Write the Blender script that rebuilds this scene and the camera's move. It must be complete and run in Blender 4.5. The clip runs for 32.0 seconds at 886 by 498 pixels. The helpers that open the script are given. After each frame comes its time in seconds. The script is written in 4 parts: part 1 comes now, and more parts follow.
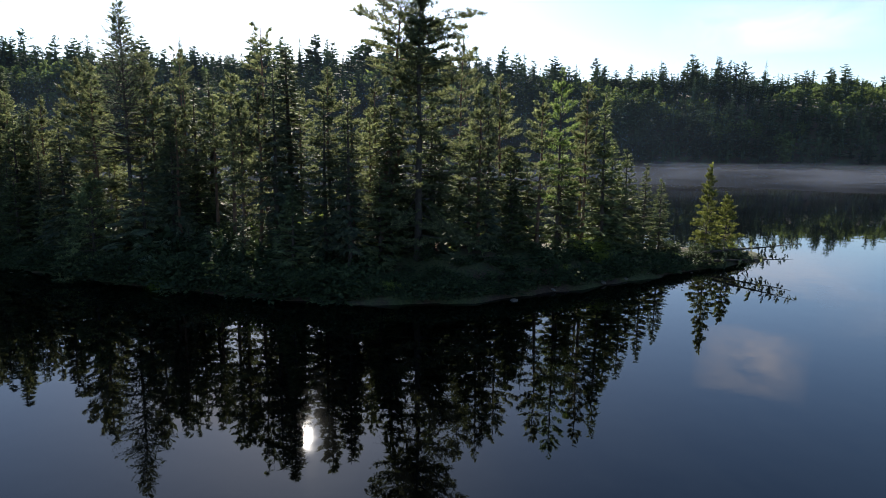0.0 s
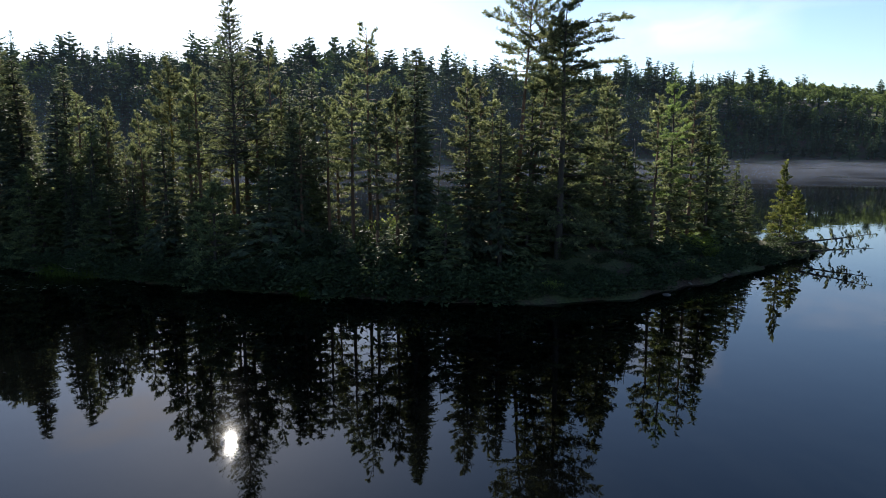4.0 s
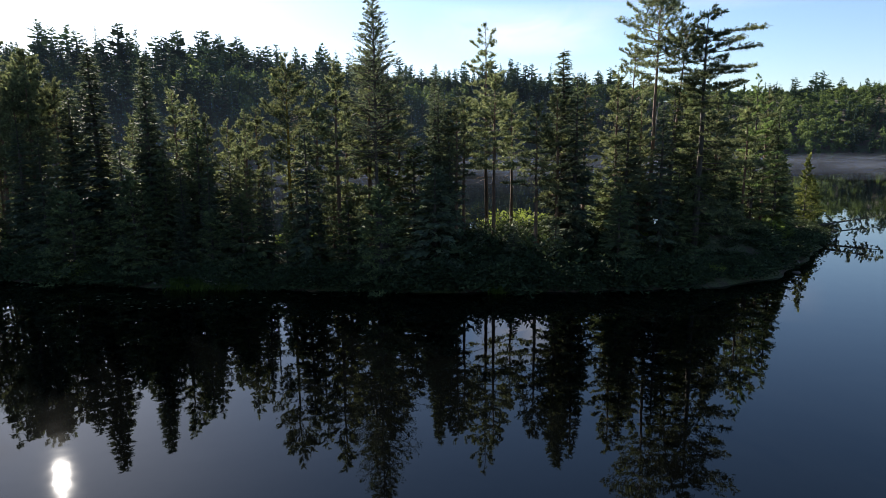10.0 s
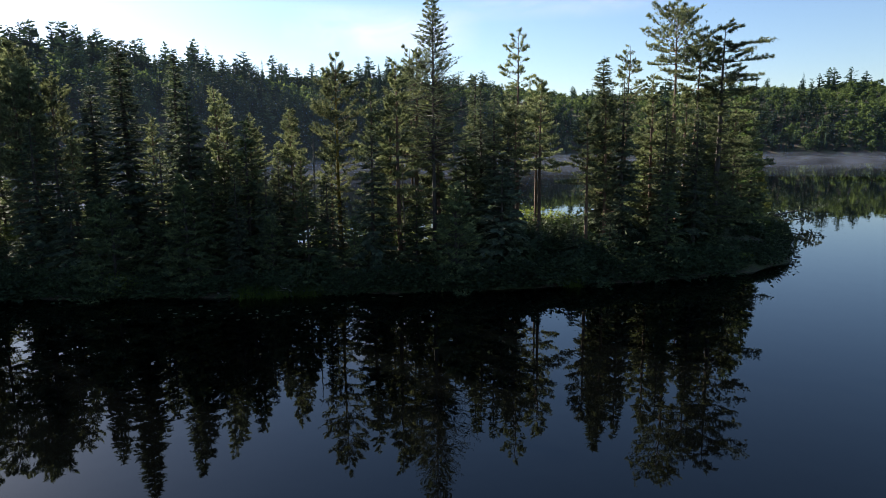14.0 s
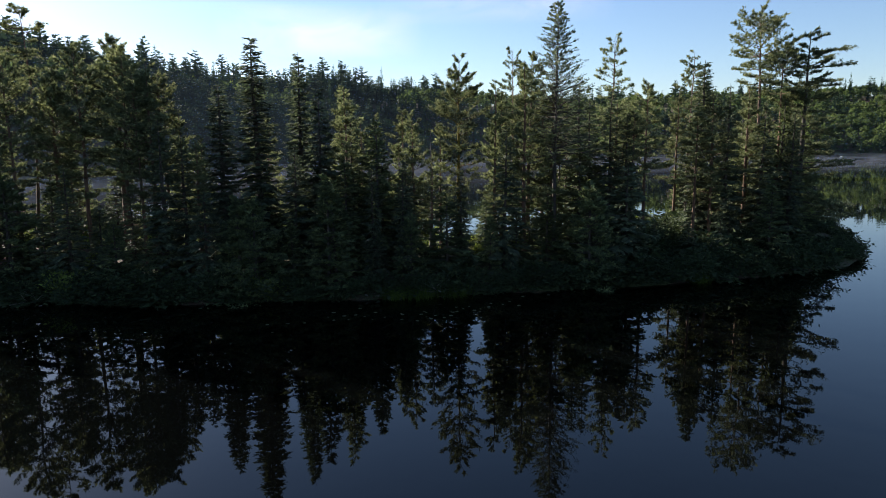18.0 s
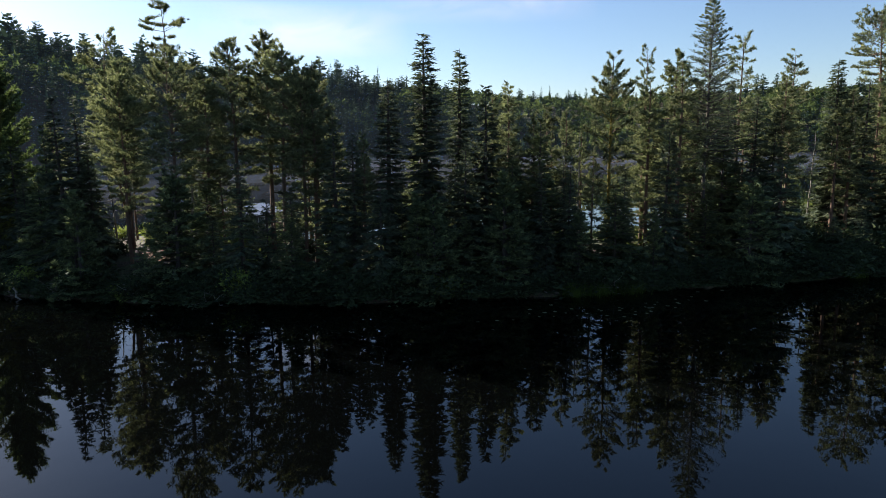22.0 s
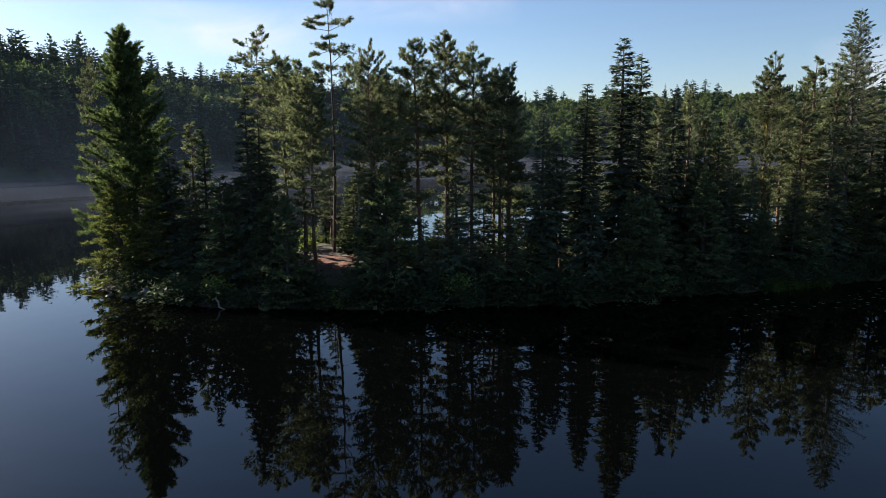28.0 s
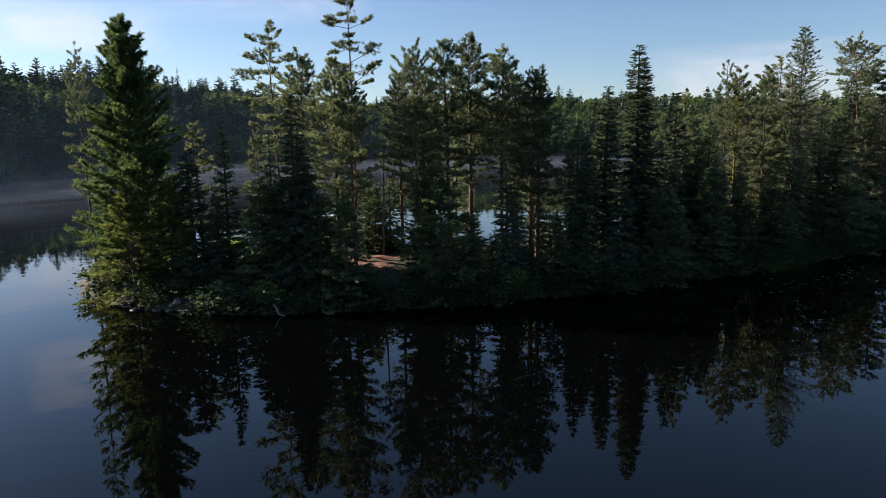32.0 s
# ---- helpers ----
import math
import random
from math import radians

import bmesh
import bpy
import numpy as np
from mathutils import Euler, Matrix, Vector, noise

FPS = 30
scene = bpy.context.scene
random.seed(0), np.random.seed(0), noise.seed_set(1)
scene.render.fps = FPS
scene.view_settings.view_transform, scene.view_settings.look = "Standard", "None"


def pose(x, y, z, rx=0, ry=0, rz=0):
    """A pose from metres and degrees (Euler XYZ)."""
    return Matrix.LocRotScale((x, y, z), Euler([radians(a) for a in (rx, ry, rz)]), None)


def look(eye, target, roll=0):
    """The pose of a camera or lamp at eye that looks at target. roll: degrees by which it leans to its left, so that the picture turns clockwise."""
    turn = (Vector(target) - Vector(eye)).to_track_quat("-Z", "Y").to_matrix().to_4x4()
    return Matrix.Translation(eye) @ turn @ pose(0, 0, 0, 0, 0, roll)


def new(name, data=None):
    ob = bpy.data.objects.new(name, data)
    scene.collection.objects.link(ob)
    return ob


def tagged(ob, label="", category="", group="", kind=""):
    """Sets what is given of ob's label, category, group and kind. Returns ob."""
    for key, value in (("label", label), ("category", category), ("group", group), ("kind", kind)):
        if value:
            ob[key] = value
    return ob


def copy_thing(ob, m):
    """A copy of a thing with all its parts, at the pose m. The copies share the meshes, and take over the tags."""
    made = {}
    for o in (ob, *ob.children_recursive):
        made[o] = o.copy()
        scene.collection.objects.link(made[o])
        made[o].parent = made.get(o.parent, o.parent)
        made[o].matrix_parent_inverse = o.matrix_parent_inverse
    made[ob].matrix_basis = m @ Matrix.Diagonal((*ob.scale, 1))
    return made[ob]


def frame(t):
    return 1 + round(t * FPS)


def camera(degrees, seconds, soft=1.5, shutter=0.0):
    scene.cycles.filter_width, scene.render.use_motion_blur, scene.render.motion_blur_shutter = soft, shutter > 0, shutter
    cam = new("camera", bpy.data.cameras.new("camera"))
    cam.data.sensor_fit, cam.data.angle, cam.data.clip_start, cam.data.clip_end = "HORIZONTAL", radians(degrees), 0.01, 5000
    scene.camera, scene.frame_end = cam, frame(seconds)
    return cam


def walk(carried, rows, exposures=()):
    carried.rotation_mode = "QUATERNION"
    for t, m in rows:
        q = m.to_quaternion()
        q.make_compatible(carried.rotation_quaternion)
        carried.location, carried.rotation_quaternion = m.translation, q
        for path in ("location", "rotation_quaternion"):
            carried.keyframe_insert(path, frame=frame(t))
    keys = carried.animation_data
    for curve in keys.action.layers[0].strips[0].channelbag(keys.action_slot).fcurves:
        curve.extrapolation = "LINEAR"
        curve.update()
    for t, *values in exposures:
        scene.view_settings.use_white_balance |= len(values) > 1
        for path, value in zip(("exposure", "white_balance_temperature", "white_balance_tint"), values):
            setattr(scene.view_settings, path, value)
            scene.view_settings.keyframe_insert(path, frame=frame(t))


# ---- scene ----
cam = camera(68.2, 32.0, soft=0.85)
PATH = [
    (0, (0.104, 0.088, 10.141), (0.044, 9.965, 8.576), 0.64),
    (0.5, (-1.832, -0.026, 10.173), (-1.752, 9.847, 8.586), 0.54),
    (1, (-3.801, -0.074, 10.194), (-3.566, 9.798, 8.616), 0.55),
    (1.5, (-5.743, -0.045, 10.212), (-5.373, 9.822, 8.632), 0.45),
    (2, (-7.664, 0.023, 10.212), (-7.149, 9.885, 8.636), 0.45),
    (2.5, (-9.65, 0.055, 10.193), (-9.025, 9.911, 8.621), 0.35),
    (3, (-11.606, 0.1, 10.185), (-10.856, 9.946, 8.607), 0.26),
    (3.5, (-13.554, 0.243, 10.216), (-12.649, 10.076, 8.636), 0.16),
    (5.5, (-21.381, 1.049, 10.14), (-19.8, 10.797, 8.569), 0.17),
    (6, (-23.301, 1.289, 10.189), (-21.56, 11.008, 8.606), 0.08),
    (6.5, (-25.224, 1.554, 10.195), (-23.324, 11.244, 8.616), 0.08),
    (7, (-27.149, 1.85, 10.169), (-25.11, 11.512, 8.59), -0.01),
    (7.5, (-29.079, 2.109, 10.164), (-26.903, 11.742, 8.592), -0.11),
    (8, (-30.904, 2.476, 10.175), (-28.563, 12.069, 8.597), -0.20),
    (8.5, (-32.762, 2.922, 10.23), (-30.207, 12.46, 8.651), -0.30),
    (9, (-34.582, 3.373, 10.325), (-31.772, 12.838, 8.738), -0.49),
    (9.5, (-36.472, 3.814, 10.315), (-33.417, 13.201, 8.716), -0.48),
    (10, (-38.331, 4.309, 10.282), (-35.047, 13.618, 8.681), -0.47),
    (10.5, (-40.127, 4.905, 10.228), (-36.636, 14.138, 8.625), -0.47),
    (11, (-41.925, 5.476, 10.19), (-38.21, 14.621, 8.585), -0.46),
    (11.5, (-43.675, 6.134, 10.151), (-39.684, 15.162, 8.549), -0.55),
    (12, (-45.43, 6.825, 10.193), (-41.155, 15.721, 8.588), -0.54),
    (12.5, (-47.172, 7.563, 10.23), (-42.653, 16.337, 8.619), -0.53),
    (13, (-48.966, 8.225, 10.296), (-44.237, 16.888, 8.688), -0.62),
    (13.5, (-50.665, 8.993, 10.38), (-45.724, 17.536, 8.77), -0.61),
    (15.5, (-57.162, 12.603, 10.625), (-51.658, 20.797, 9.021), -0.58),
    (16, (-58.693, 13.543, 10.604), (-53.092, 21.671, 9.003), -0.57),
    (16.5, (-60.193, 14.517, 10.628), (-54.491, 22.575, 9.027), -0.57),
    (17, (-61.682, 15.504, 10.634), (-55.905, 23.507, 9.027), -0.56),
    (17.5, (-63.155, 16.396, 10.587), (-57.328, 24.363, 8.986), -0.56),
    (18, (-64.537, 17.459, 10.519), (-58.652, 25.385, 8.927), -0.46),
    (18.5, (-65.907, 18.521, 10.54), (-59.982, 26.417, 8.942), -0.45),
    (19, (-67.266, 19.549, 10.491), (-61.318, 27.427, 8.894), -0.45),
    (19.5, (-68.622, 20.561, 10.48), (-62.648, 28.42, 8.882), -0.55),
    (20, (-69.97, 21.542, 10.466), (-63.974, 29.384, 8.868), -0.55),
    (20.5, (-71.298, 22.567, 10.524), (-65.27, 30.381, 8.911), -0.55),
    (21, (-72.619, 23.628, 10.558), (-66.558, 31.415, 8.939), -0.45),
    (21.5, (-73.913, 24.641, 10.492), (-67.828, 32.412, 8.883), -0.54),
    (22, (-75.203, 25.704, 10.426), (-69.103, 33.465, 8.827), -0.54),
    (22.5, (-76.544, 26.755, 10.44), (-70.424, 34.5, 8.841), -0.54),
    (23, (-77.857, 27.825, 10.437), (-71.723, 35.56, 8.843), -0.64),
    (23.5, (-79.112, 28.903, 10.43), (-72.963, 36.628, 8.846), -0.64),
    (24, (-80.397, 29.95, 10.403), (-74.233, 37.664, 8.824), -0.64),
    (24.5, (-81.647, 30.981, 10.414), (-75.472, 38.686, 8.835), -0.64),
    (25, (-82.906, 32.014, 10.407), (-76.703, 39.697, 8.828), -0.64),
    (25.5, (-84.108, 33.095, 10.376), (-77.802, 40.697, 8.815), -0.53),
    (27.5, (-88.99, 37.513, 10.525), (-82.199, 44.684, 8.956), -0.60),
    (28, (-90.196, 38.605, 10.563), (-83.243, 45.619, 8.993), -0.59),
    (28.5, (-91.392, 39.747, 10.572), (-84.231, 46.548, 9.0), -0.67),
    (29, (-92.612, 40.93, 10.591), (-85.266, 47.531, 9.023), -0.66),
    (29.5, (-93.775, 42.156, 10.578), (-86.277, 48.584, 9.009), -0.75),
    (30, (-94.897, 43.348, 10.567), (-87.258, 49.608, 8.998), -0.74),
    (30.5, (-96.03, 44.592, 10.552), (-88.236, 50.656, 8.977), -0.82),
    (31, (-97.139, 45.874, 10.506), (-89.166, 51.702, 8.934), -0.81),
    (31.5, (-98.174, 47.112, 10.459), (-90.032, 52.704, 8.896), -0.89),
    (32, (-99.227, 48.439, 10.441), (-90.915, 53.778, 8.888), -0.87),
]
walk(cam, [(t, look(eye, target, roll)) for t, eye, target, roll in PATH],
     exposures=[(0, 1.8, 6250, 14), (12, 1.72, 6250, 14), (20, 1.66, 6250, 15), (32, 1.45, 6250, 15)])

# ---- sky, sun, exposure ----
SUN_EL, SUN_AZ = radians(24.5), radians(-12.7)
world = bpy.data.worlds.new("sky")
scene.world = world
world.use_nodes = True
wn, wl = world.node_tree.nodes, world.node_tree.links
sky = wn.new("ShaderNodeTexSky")
sky.sky_type, sky.sun_disc = "NISHITA", False
sky.sun_elevation, sky.sun_rotation = SUN_EL, SUN_AZ
sky.air_density, sky.dust_density, sky.ozone_density = 1.0, 0.35, 3.0
wn["Background"].inputs["Strength"].default_value = 0.05
wl.new(sky.outputs[0], wn["Background"].inputs["Color"])
SUN_DIR = Vector((math.sin(SUN_AZ) * math.cos(SUN_EL), math.cos(SUN_AZ) * math.cos(SUN_EL), math.sin(SUN_EL)))
sun_data = bpy.data.lights.new("sun", "SUN")
sun_data.energy, sun_data.angle, sun_data.color = 5.0, radians(0.53), (1.0, 0.9, 0.75)
sun = new("sun", sun_data)
sun.matrix_world = look(SUN_DIR * 300, (0, 0, 0))


# ---- materials ----
def material(name):
    m = bpy.data.materials.new(name)
    m.use_nodes = True
    nt = m.node_tree
    return m, nt, nt.nodes["Principled BSDF"]


def node(nt, kind, **settings):
    n = nt.nodes.new(kind)
    for key, value in settings.items():
        if key in n.inputs:
            n.inputs[key].default_value = value
    return n


def ramp(nt, source, stops):
    r = nt.nodes.new("ShaderNodeValToRGB")
    els = r.color_ramp.elements
    while len(els) < len(stops):
        els.new(0.5)
    for e, (p, c) in zip(els, stops):
        e.position, e.color = p, (*c, 1)
    nt.links.new(source, r.inputs[0])
    return r.outputs[0]


def mix(nt, fac, a, b, mode="MIX"):
    n = nt.nodes.new("ShaderNodeMix")
    n.data_type, n.blend_type = "RGBA", mode
    for sock, value in ((n.inputs[0], fac), (n.inputs[6], a), (n.inputs[7], b)):
        if hasattr(value, "links"):
            nt.links.new(value, sock)
        elif isinstance(value, tuple):
            sock.default_value = (*value, 1)
        else:
            sock.default_value = value
    return n.outputs[2]


def foliage(name, dark, mid, light, glow=0.35, scale=2.0, rough=0.75, shine=0.12):
    """Needles or leaves: colour varies blade by blade, by clump and by tree; light passes through in part."""
    m, nt, p = material(name)
    geo = node(nt, "ShaderNodeNewGeometry")
    tex = node(nt, "ShaderNodeTexCoord")
    noi = node(nt, "ShaderNodeTexNoise", Scale=scale, Detail=3.0)
    nt.links.new(tex.outputs["Object"], noi.inputs["Vector"])
    info = node(nt, "ShaderNodeObjectInfo")
    add = node(nt, "ShaderNodeMath")
    add.operation = "MULTIPLY_ADD"
    add.inputs[1].default_value = 0.35
    nt.links.new(geo.outputs["Random Per Island"], add.inputs[0])
    sub = node(nt, "ShaderNodeMath")
    sub.operation = "MULTIPLY_ADD"
    sub.inputs[1].default_value, sub.inputs[2].default_value = 1.7, -0.5
    nt.links.new(noi.outputs["Fac"], sub.inputs[0])
    nt.links.new(sub.outputs[0], add.inputs[2])
    col = ramp(nt, add.outputs[0], [(0.0, dark), (0.5, mid), (1.0, light)])
    hsv = node(nt, "ShaderNodeHueSaturation")
    mr = node(nt, "ShaderNodeMapRange")
    mr.inputs["To Min"].default_value, mr.inputs["To Max"].default_value = 0.72, 1.3
    nt.links.new(info.outputs["Random"], mr.inputs["Value"])
    nt.links.new(mr.outputs[0], hsv.inputs["Value"])
    nt.links.new(col, hsv.inputs["Color"])
    nt.links.new(hsv.outputs[0], p.inputs["Base Color"])
    p.inputs["Roughness"].default_value = rough
    p.inputs["Specular IOR Level"].default_value = shine
    tr = node(nt, "ShaderNodeBsdfTranslucent")
    tint = mix(nt, 1.0, hsv.outputs[0], (1.15, 1.15, 0.88), "MULTIPLY")
    nt.links.new(tint, tr.inputs["Color"])
    ms = node(nt, "ShaderNodeMixShader")
    ms.inputs[0].default_value = glow
    nt.links.new(p.outputs[0], ms.inputs[1])
    nt.links.new(tr.outputs[0], ms.inputs[2])
    nt.links.new(ms.outputs[0], nt.nodes["Material Output"].inputs["Surface"])
    return m


def bark(name, dark, light, scale=6.0):
    m, nt, p = material(name)
    tex = node(nt, "ShaderNodeTexCoord")
    mp = node(nt, "ShaderNodeMapping")
    mp.inputs["Scale"].default_value = (1, 1, 0.18)
    nt.links.new(tex.outputs["Object"], mp.inputs["Vector"])
    noi = node(nt, "ShaderNodeTexNoise", Scale=scale, Detail=6.0, Roughness=0.65)
    nt.links.new(mp.outputs[0], noi.inputs["Vector"])
    big = node(nt, "ShaderNodeTexNoise", Scale=0.5, Detail=2.0)
    nt.links.new(tex.outputs["Object"], big.inputs["Vector"])
    col = ramp(nt, noi.outputs["Fac"], [(0.32, dark), (0.7, light)])
    nt.links.new(mix(nt, big.outputs["Fac"], col, tuple(0.6 * c for c in dark)), p.inputs["Base Color"])
    bump = node(nt, "ShaderNodeBump", Strength=0.7, Distance=0.03)
    nt.links.new(noi.outputs["Fac"], bump.inputs["Height"])
    nt.links.new(bump.outputs[0], p.inputs["Normal"])
    p.inputs["Roughness"].default_value = 0.9
    return m


M_SPRUCE = foliage("spruce_needles", (0.024, 0.034, 0.026), (0.074, 0.098, 0.066), (0.2, 0.23, 0.135), 0.36)
M_FIR = foliage("fir_needles", (0.026, 0.037, 0.023), (0.082, 0.108, 0.056), (0.205, 0.235, 0.105), 0.4)
M_CEDAR = foliage("cedar_sprays", (0.035, 0.042, 0.016), (0.1, 0.115, 0.034), (0.21, 0.23, 0.065), 0.42)
M_REDPINE = foliage("red_pine_needles", (0.03, 0.038, 0.022), (0.106, 0.126, 0.068), (0.27, 0.29, 0.155), 0.42)
M_WHITEPINE = foliage("white_pine_needles", (0.026, 0.042, 0.02), (0.092, 0.138, 0.052), (0.24, 0.3, 0.11), 0.48)
M_GOLDPINE = foliage("yellowing_pine_needles", (0.05, 0.042, 0.012), (0.18, 0.145, 0.03), (0.34, 0.28, 0.06), 0.35)
M_TAMARACK = foliage("tamarack_needles", (0.03, 0.042, 0.03), (0.08, 0.1, 0.065), (0.17, 0.19, 0.115), 0.3)
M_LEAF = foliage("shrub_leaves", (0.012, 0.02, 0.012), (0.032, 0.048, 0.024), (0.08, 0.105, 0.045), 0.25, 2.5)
# lighter version of the shrub leaves, with sunlight put into the colour
M_SUNLEAF = foliage("sunlit_shrub_leaves", (0.052, 0.072, 0.0176), (0.1505, 0.1904, 0.0467), (0.2583, 0.3222, 0.0828), 0.48, 0.8)
M_SEDGE = foliage("sedge_blades", (0.0176, 0.0296, 0.0068), (0.0436, 0.0688, 0.0112), (0.1065, 0.1405, 0.031), 0.4, 0.8)
M_FARCON = foliage("distant_conifer_needles", (0.0087, 0.0167, 0.0118), (0.0299, 0.0512, 0.0302), (0.0757, 0.1133, 0.0556), 0.1, 0.03, 0.9, 0.06)
M_FARLEAF = foliage("distant_broadleaf", (0.02, 0.034, 0.014), (0.062, 0.09, 0.032), (0.13, 0.168, 0.056), 0.4, 0.03, 0.9, 0.06)
M_BARK = bark("grey_brown_bark", (0.035, 0.028, 0.022), (0.12, 0.1, 0.085))
M_REDBARK = bark("red_pine_bark", (0.07, 0.04, 0.026), (0.26, 0.16, 0.1))
M_PALEBARK = bark("weathered_grey_wood", (0.13, 0.12, 0.1), (0.38, 0.35, 0.31))


def ground_material():
    m, nt, p = material("forest_floor")
    tex = node(nt, "ShaderNodeTexCoord")
    a = node(nt, "ShaderNodeTexNoise", Scale=0.22, Detail=5.0, Roughness=0.6)
    b = node(nt, "ShaderNodeTexNoise", Scale=5.0, Detail=6.0, Roughness=0.7)
    for n in (a, b):
        nt.links.new(tex.outputs["Object"], n.inputs["Vector"])
    duff = ramp(nt, b.outputs["Fac"], [(0.3, (0.02, 0.013, 0.009)), (0.55, (0.05, 0.03, 0.017)), (0.75, (0.11, 0.068, 0.038))])
    moss = ramp(nt, b.outputs["Fac"], [(0.3, (0.016, 0.024, 0.008)), (0.7, (0.07, 0.085, 0.024))])
    fac = ramp(nt, a.outputs["Fac"], [(0.44, (0, 0, 0)), (0.56, (1, 1, 1))])
    nt.links.new(mix(nt, fac, duff, moss), p.inputs["Base Color"])
    bump = node(nt, "ShaderNodeBump", Strength=0.8, Distance=0.12)
    nt.links.new(b.outputs["Fac"], bump.inputs["Height"])
    nt.links.new(bump.outputs[0], p.inputs["Normal"])
    p.inputs["Roughness"].default_value = 0.95
    return m


def water_material():
    m, nt, p = material("lake_water")
    p.inputs["Base Color"].default_value = (0.0008, 0.001, 0.001, 1)
    p.inputs["Roughness"].default_value = 0.015
    p.inputs["IOR"].default_value = 1.33
    p.inputs["Specular Tint"].default_value = (0.71, 0.89, 1.0, 1)
    tex = node(nt, "ShaderNodeTexCoord")
    a = node(nt, "ShaderNodeTexNoise", Scale=0.55, Detail=2.0)
    b = node(nt, "ShaderNodeTexNoise", Scale=0.06, Detail=2.0)
    for n in (a, b):
        nt.links.new(tex.outputs["Object"], n.inputs["Vector"])
    mul = node(nt, "ShaderNodeMath")
    mul.operation = "MULTIPLY"
    nt.links.new(a.outputs["Fac"], mul.inputs[0])
    nt.links.new(b.outputs["Fac"], mul.inputs[1])
    bump = node(nt, "ShaderNodeBump", Strength=0.5, Distance=0.018)
    nt.links.new(mul.outputs[0], bump.inputs["Height"])
    nt.links.new(bump.outputs[0], p.inputs["Normal"])
    return m


def litter_material():
    m, nt, p = material("needle_litter")
    tex = node(nt, "ShaderNodeTexCoord")
    a = node(nt, "ShaderNodeTexNoise", Scale=7.0, Detail=6.0, Roughness=0.7)
    nt.links.new(tex.outputs["Object"], a.inputs["Vector"])
    nt.links.new(ramp(nt, a.outputs["Fac"], [(0.3, (0.06, 0.025, 0.013)), (0.55, (0.18, 0.07, 0.035)), (0.75, (0.32, 0.14, 0.075))]), p.inputs["Base Color"])
    bump = node(nt, "ShaderNodeBump", Strength=0.8, Distance=0.05)
    nt.links.new(a.outputs["Fac"], bump.inputs["Height"])
    nt.links.new(bump.outputs[0], p.inputs["Normal"])
    p.inputs["Roughness"].default_value = 0.95
    return m


def cloud_material():
    m, nt, p = material("cloud")
    nt.nodes.remove(p)
    tex = node(nt, "ShaderNodeTexCoord")
    mp = node(nt, "ShaderNodeMapping")
    mp.inputs["Scale"].default_value = (0.0022, 0.0022, 0.006)
    nt.links.new(tex.outputs["Object"], mp.inputs["Vector"])
    a = node(nt, "ShaderNodeTexNoise", Scale=1.0, Detail=6.0, Roughness=0.6, Distortion=0.8)
    nt.links.new(mp.outputs[0], a.inputs["Vector"])
    fac = ramp(nt, a.outputs["Fac"], [(0.32, (0, 0, 0)), (0.62, (0.8, 0.8, 0.8))])
    att = node(nt, "ShaderNodeAttribute")
    att.attribute_name = "thin"
    mul = node(nt, "ShaderNodeMath")
    mul.operation = "MULTIPLY"
    nt.links.new(fac, mul.inputs[0])
    nt.links.new(att.outputs["Fac"], mul.inputs[1])
    glow = node(nt, "ShaderNodeEmission", Color=(1.0, 0.92, 0.9, 1), Strength=0.46)
    clear = node(nt, "ShaderNodeBsdfTransparent")
    ms = node(nt, "ShaderNodeMixShader")
    nt.links.new(mul.outputs[0], ms.inputs[0])
    nt.links.new(clear.outputs[0], ms.inputs[1])
    nt.links.new(glow.outputs[0], ms.inputs[2])
    nt.links.new(ms.outputs[0], nt.nodes["Material Output"].inputs["Surface"])
    return m


def plain(name, colour, rough=0.6, metal=0.0, grain=0.25):
    m, nt, p = material(name)
    tex = node(nt, "ShaderNodeTexCoord")
    a = node(nt, "ShaderNodeTexNoise", Scale=3.0, Detail=5.0)
    nt.links.new(tex.outputs["Object"], a.inputs["Vector"])
    nt.links.new(mix(nt, a.outputs["Fac"], colour, tuple(c * (1 - 2 * grain) for c in colour)), p.inputs["Base Color"])
    p.inputs["Roughness"].default_value, p.inputs["Metallic"].default_value = rough, metal
    return m


def rock_material():
    m, nt, p = material("shore_rock")
    tex = node(nt, "ShaderNodeTexCoord")
    a = node(nt, "ShaderNodeTexNoise", Scale=2.0, Detail=8.0, Roughness=0.65)
    nt.links.new(tex.outputs["Object"], a.inputs["Vector"])
    info = node(nt, "ShaderNodeObjectInfo")
    col = ramp(nt, a.outputs["Fac"], [(0.3, (0.045, 0.042, 0.038)), (0.55, (0.13, 0.115, 0.1)), (0.75, (0.27, 0.245, 0.215))])
    nt.links.new(mix(nt, info.outputs["Random"], col, (0.09, 0.075, 0.062)), p.inputs["Base Color"])
    bump = node(nt, "ShaderNodeBump", Strength=0.6, Distance=0.05)
    nt.links.new(a.outputs["Fac"], bump.inputs["Height"])
    nt.links.new(bump.outputs[0], p.inputs["Normal"])
    p.inputs["Roughness"].default_value = 0.8
    return m


